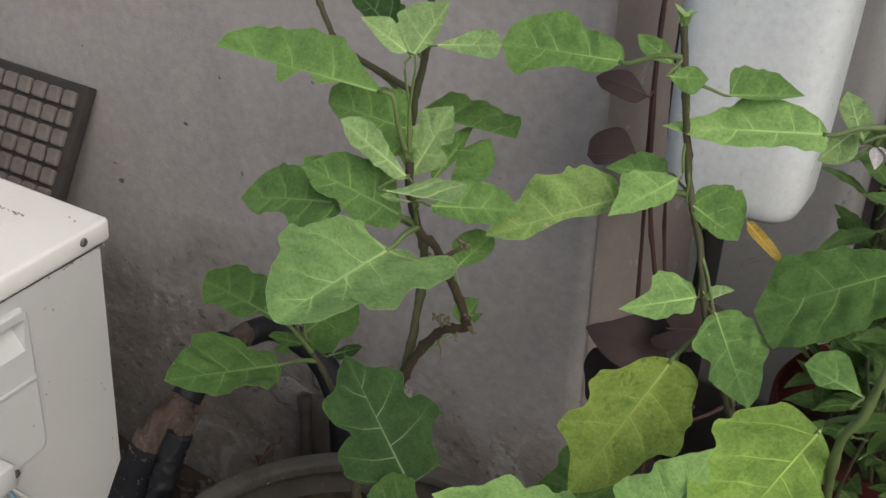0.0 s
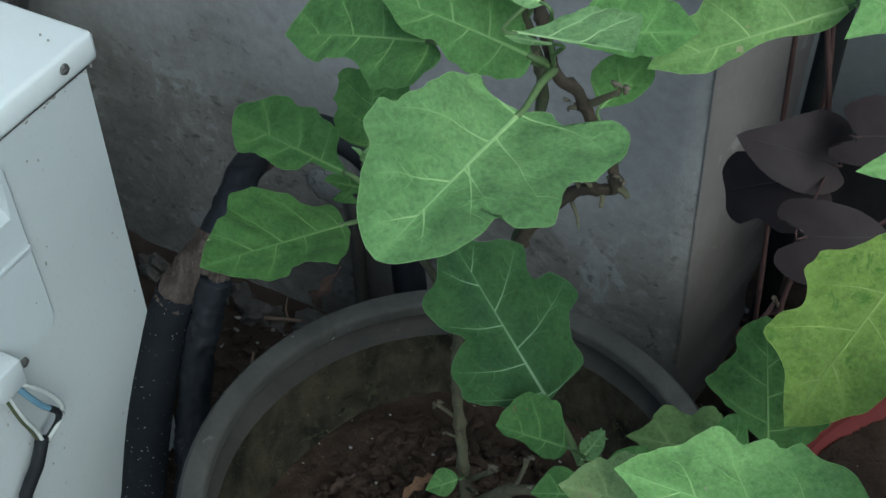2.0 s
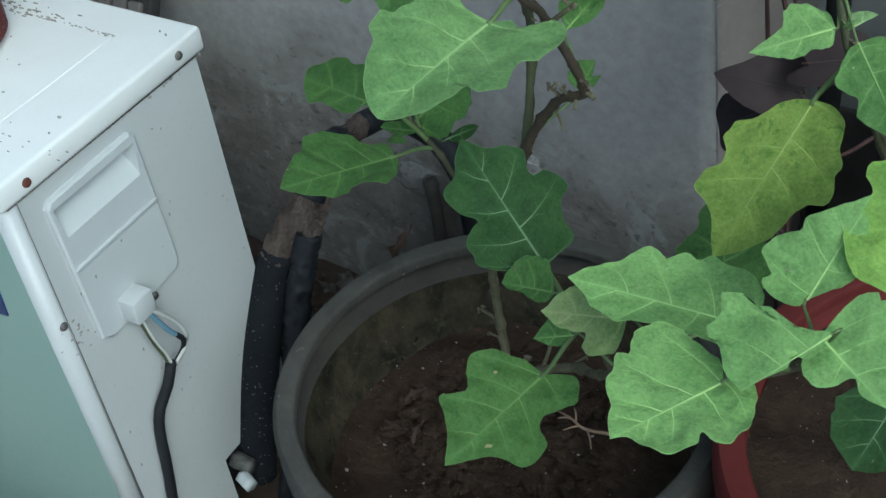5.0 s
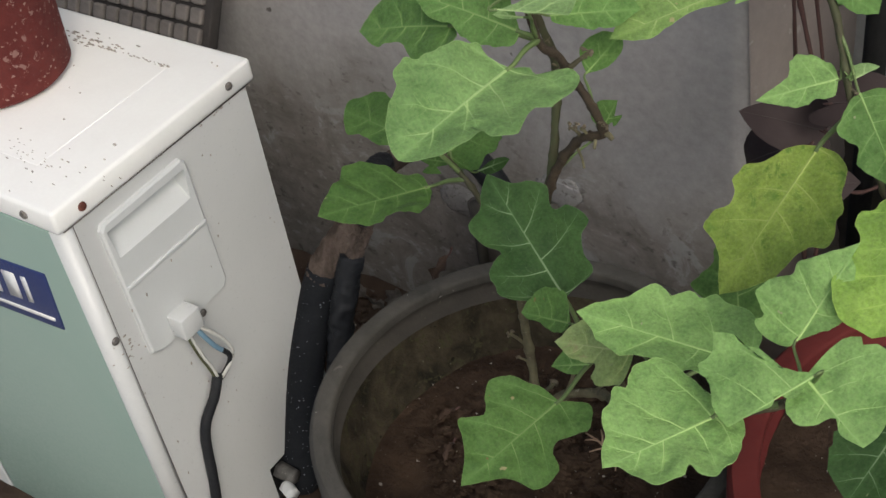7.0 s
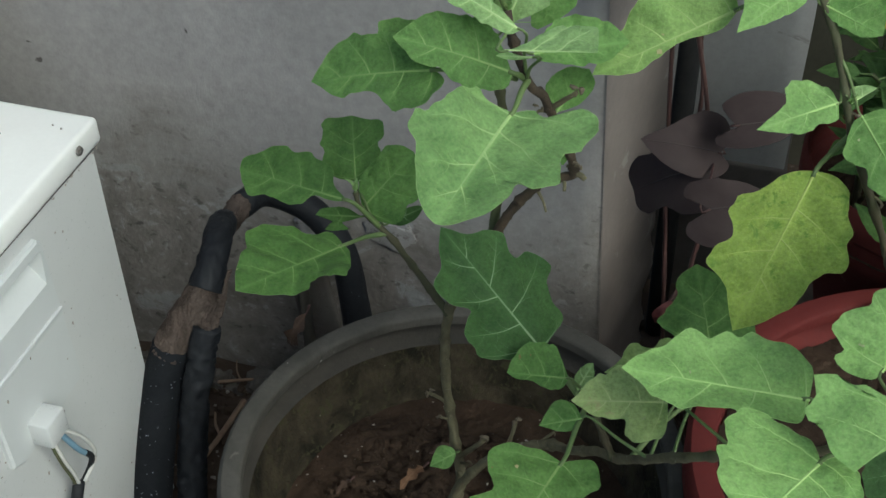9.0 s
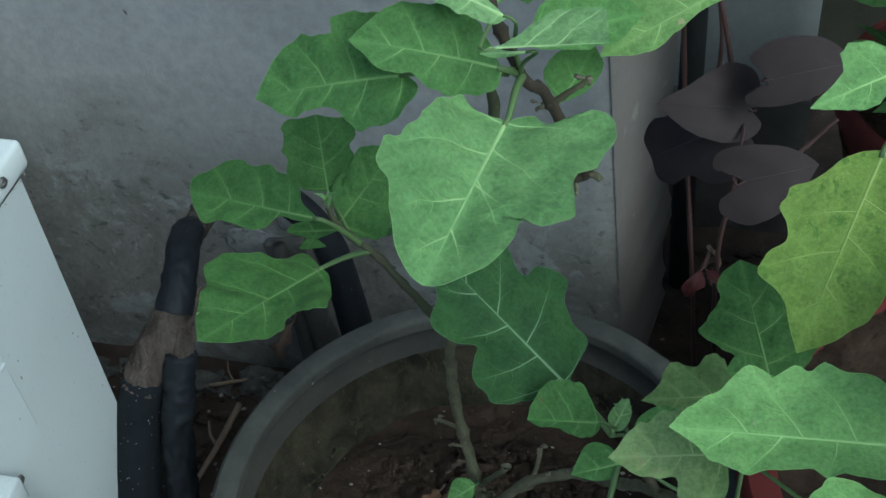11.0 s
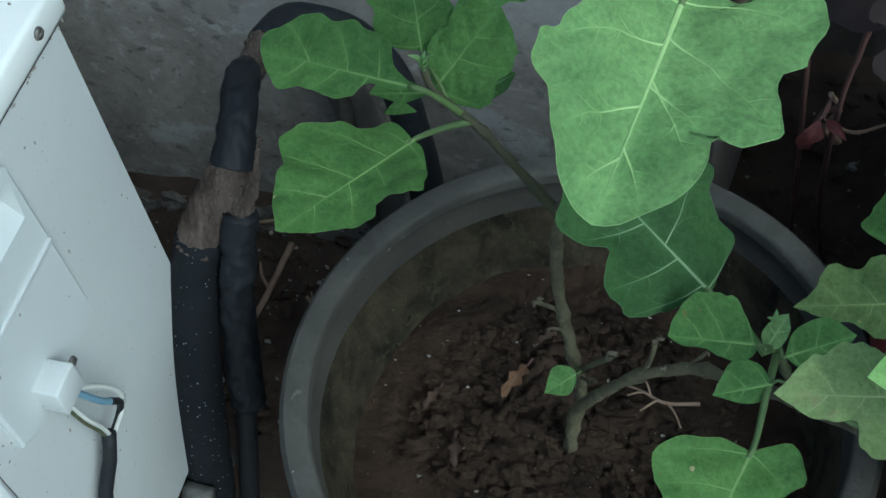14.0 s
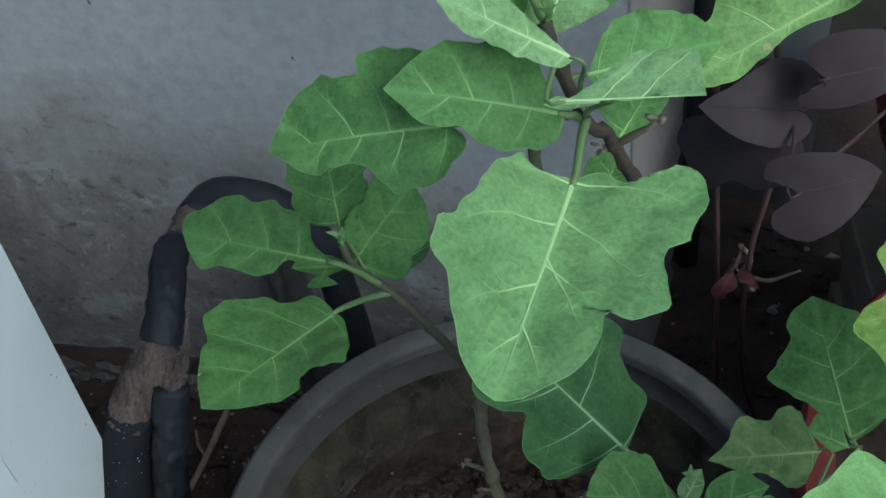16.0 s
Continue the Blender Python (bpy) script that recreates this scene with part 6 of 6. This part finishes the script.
leaf(twigs, (0.575, 0.56, 0.405), (0.560, 0.545, 0.375), (0.2, -0.6, 0.7), ((0.3, 0.3), (0.6, 0.14), (0.8, 0.2)), ((0.3, -0.2), (0.7, -0.28)), crimson, curl=0.25, fold=0.8, stalk=(0.582, 0.572, 0.425), veins=False)
leaf(twigs, (0.580, 0.56, 0.405), (0.602, 0.545, 0.395), (0.1, -0.6, 0.7), ((0.3, 0.2), (0.7, 0.12)), ((0.3, -0.2), (0.7, -0.12)), crimson, curl=0.25, fold=0.8, stalk=(0.582, 0.572, 0.425), veins=False)

dry_dark = leaf_surface("leaf_dry_dark", (0.045, 0.026, 0.018), (0.075, 0.045, 0.03), None, 0.6, 0.05)

# ---------------------------------------------------------------- litter in the planter
def clods(name, count, inside, size, seed, mat, label):
    """Many small crumbs, joined."""
    rnd = random.Random(seed)
    bm = bmesh.new()
    for i in range(count):
        at = inside(rnd)
        s = size * rnd.uniform(0.3, 1.0) ** 2.5
        lump(bm, at, (s * rnd.uniform(0.7, 1.7), s * rnd.uniform(0.7, 1.2), s * rnd.uniform(0.35, 0.8)), i * 0.37, 2 if s > 0.004 else 1, 1.0)
    return tagged(mesh_object(name, bm, mat, False), label=label, category="soil", kind="stuff")


def in_pot(rnd):
    r, q = 0.19 * rnd.random() ** 0.6, rnd.uniform(0, 6.28)
    return Vector((0.4055 + r * math.cos(q), 0.206 + r * math.sin(q), 0.331 + rnd.uniform(-0.004, 0.004) + 0.008 * (r / 0.19) ** 4))


def near_root(rnd):
    r, q = 0.15 * rnd.random() ** 0.85, rnd.uniform(0, 6.28)
    return Vector((0.400 + r * math.cos(q), 0.225 + r * 0.85 * math.sin(q), 0.332 + rnd.uniform(-0.004, 0.008) * (1 - r / 0.17)))


clods("soil_crumbs", 620, in_pot, 0.0028, 3, potsoil, "crumbs of dark brown soil")
clods("soil_clods", 900, near_root, 0.0078, 4, potsoil, "broken clods of dark soil round the stem")
grit_m = surface("pale_grit", (0.34, 0.31, 0.27), (0.25, 0.22, 0.19), None, 40, 300, 0.9)
clods("soil_grit", 130, in_pot, 0.0020, 5, grit_m, "pale grit scattered on the soil")


def curled(name, at, d, ln, label, mat):
    ob = thing(name, at, label, "dry leaf", "dry leaves on the soil")
    a = Vector(at)
    d = Vector(d).normalized()
    leaf(ob, a, a + d * ln, (0.1, -0.3, 1), ((0.10, 0.04), (0.22, 0.20), (0.38, 0.09), (0.58, 0.22), (0.72, 0.06), (0.9, 0.10)), ((0.15, -0.12), (0.34, -0.05), (0.5, -0.19), (0.66, -0.08), (0.85, -0.13)), mat, curl=0.30, fold=1.5, stalk=a - d * ln * 0.2, veins=False)


curled("dry_leaf", (0.348, 0.276, 0.343), (-0.4, -0.9, -0.05), 0.040, "curled orange-brown dry leaf lying on the soil", dry)
curled("dry_leaf", (0.274, 0.240, 0.338), (-0.3, -0.8, 0.0), 0.026, "small curled grey-brown dry leaf on the soil", dry_dark)
curled("dry_leaf", (0.300, 0.195, 0.338), (0.2, -0.9, 0.0), 0.030, "narrow curled brown dry leaf on the soil", dry_dark)
curled("dry_leaf", (0.352, 0.300, 0.343), (0.5, 0.5, 0.0), 0.022, "scrap of brown dry leaf on the soil", dry_dark)
curled("dry_leaf", (0.545, 0.070, 0.355), (0.3, -0.5, 0.3), 0.05, "pale folded dry leaf leaning in the planter", ochre)
twig = thing("dry_twig", (0.47, 0.25, 0.335), "branched pale dry twig lying on the soil", "twig")
part("limb", tube(bmesh.new(), [(0.505, 0.262, 0.352), (0.475, 0.258, 0.350), (0.455, 0.266, 0.349), (0.435, 0.272, 0.346)], 0.0020, 0.0010, n=12, seg=6, rough=0.2), stick_m, twig)
for a, b in (((0.468, 0.260, 0.350), (0.455, 0.245, 0.352)), ((0.455, 0.266, 0.349), (0.442, 0.258, 0.352)), ((0.462, 0.263, 0.349), (0.452, 0.279, 0.352)), ((0.478, 0.258, 0.350), (0.492, 0.238, 0.347))):
    part("limb", tube(bmesh.new(), [a, Vector(a).lerp(Vector(b), 0.5) + Vector((0.001, 0, 0.002)), b], 0.0013, 0.0008, n=6, seg=6, rough=0.2), stick_m, twig)

# ---------------------------------------------------------------- foot of the wall
rnd = random.Random(21)
for i in range(22):
    x = -0.30 + 0.028 * i + rnd.uniform(-0.012, 0.012)
    s = rnd.uniform(0.009, 0.026)
    ob = mesh_object("stone", lump(bmesh.new(), (0, 0, 0), (s * 1.3, s * 0.8, s), i + 2, 3, 0.9), stone_m, False)
    ob.location = (x, 0.640 - rnd.uniform(0.0, 0.035), s * 0.45)
    tagged(ob, label="jagged lump of grey mortar at the wall's foot", category="stone", group="rubble along the wall")
for i, (x, z, a, h) in enumerate(((-0.005, 0.255, 0.040, 0.026), (0.055, 0.315, 0.022, 0.030), (0.175, 0.330, 0.034, 0.024))):
    ob = mesh_object("lime_scab", lump(bmesh.new(), (0, 0, 0), (a, 0.0035, h), i + 40, 4, 0.45), lime_flake)
    ob.location = (x, 0.667, z)
    tagged(ob, label="broken scab of old grey plaster on the wall", category="plaster", group="plaster scabs on the wall")
slab = thing("cement_slab", (0.10, 0.63, 0.0), "narrow grey cement slab leaning on the wall", "slab")
bm = boxes(((-0.030, -0.008, 0.0), (0.030, 0.008, 0.285)), bevel=0.004)
for v in bm.verts:
    v.co += Vector((noise.noise(v.co * 30), 0.3 * noise.noise(v.co * 40), noise.noise(v.co * 25))) * 0.006
bmesh.ops.transform(bm, matrix=Matrix.Translation((0.100, 0.625, 0.0)) @ Matrix.Rotation(radians(-7), 4, "X") @ Matrix.Rotation(radians(-12), 4, "Y"), verts=bm.verts)
part("slab", bm, stone_m, slab, "", False)


def strip(rnd):
    return Vector((rnd.uniform(-0.25, 0.22), rnd.uniform(0.30, 0.63), rnd.uniform(0.0, 0.012)))


def gap_right(rnd):
    return Vector((rnd.uniform(0.44, 0.85), rnd.uniform(0.45, 1.0), rnd.uniform(0.0, 0.010)))


clods("gravel", 700, strip, 0.010, 8, earth, "earth crumbs and gravel behind the planter")
clods("gravel", 420, strip, 0.0038, 9, grit_m, "pale grit behind the planter")
clods("gravel", 350, gap_right, 0.012, 10, earth, "dark crumbs of earth in the shade")
clods("gravel", 60, gap_right, 0.006, 12, grit_m, "pale pebbles in the shade")
for a, b, r in (((-0.045, 0.575, 0.02), (-0.062, 0.415, 0.02), 0.0050), ((0.000, 0.50, 0.018), (0.06, 0.44, 0.018), 0.0025), ((-0.10, 0.60, 0.02), (-0.02, 0.62, 0.03), 0.003)):
    st = thing("stick", a, "dry forked stick lying on the earth", "stick", "sticks behind the planter")
    a, b = Vector(a), Vector(b)
    part("limb", tube(bmesh.new(), [a, a.lerp(b, 0.5) + Vector((0.004, 0, 0.003)), b], r, r * 0.7, n=12, seg=8, rough=0.25), stick_m, st)
    m = a.lerp(b, 0.45)
    part("limb", tube(bmesh.new(), [m, m + Vector((-0.012, 0.012, 0.006)), m + Vector((-0.020, 0.030, 0.010))], r * 0.5, r * 0.35, n=6, seg=7), stick_m, st)
curled("dry_leaf", (0.155, 0.42, 0.40), (-0.3, -0.2, -1.0), 0.06, "dark curled dry leaf caught by the pipe", dry_dark)
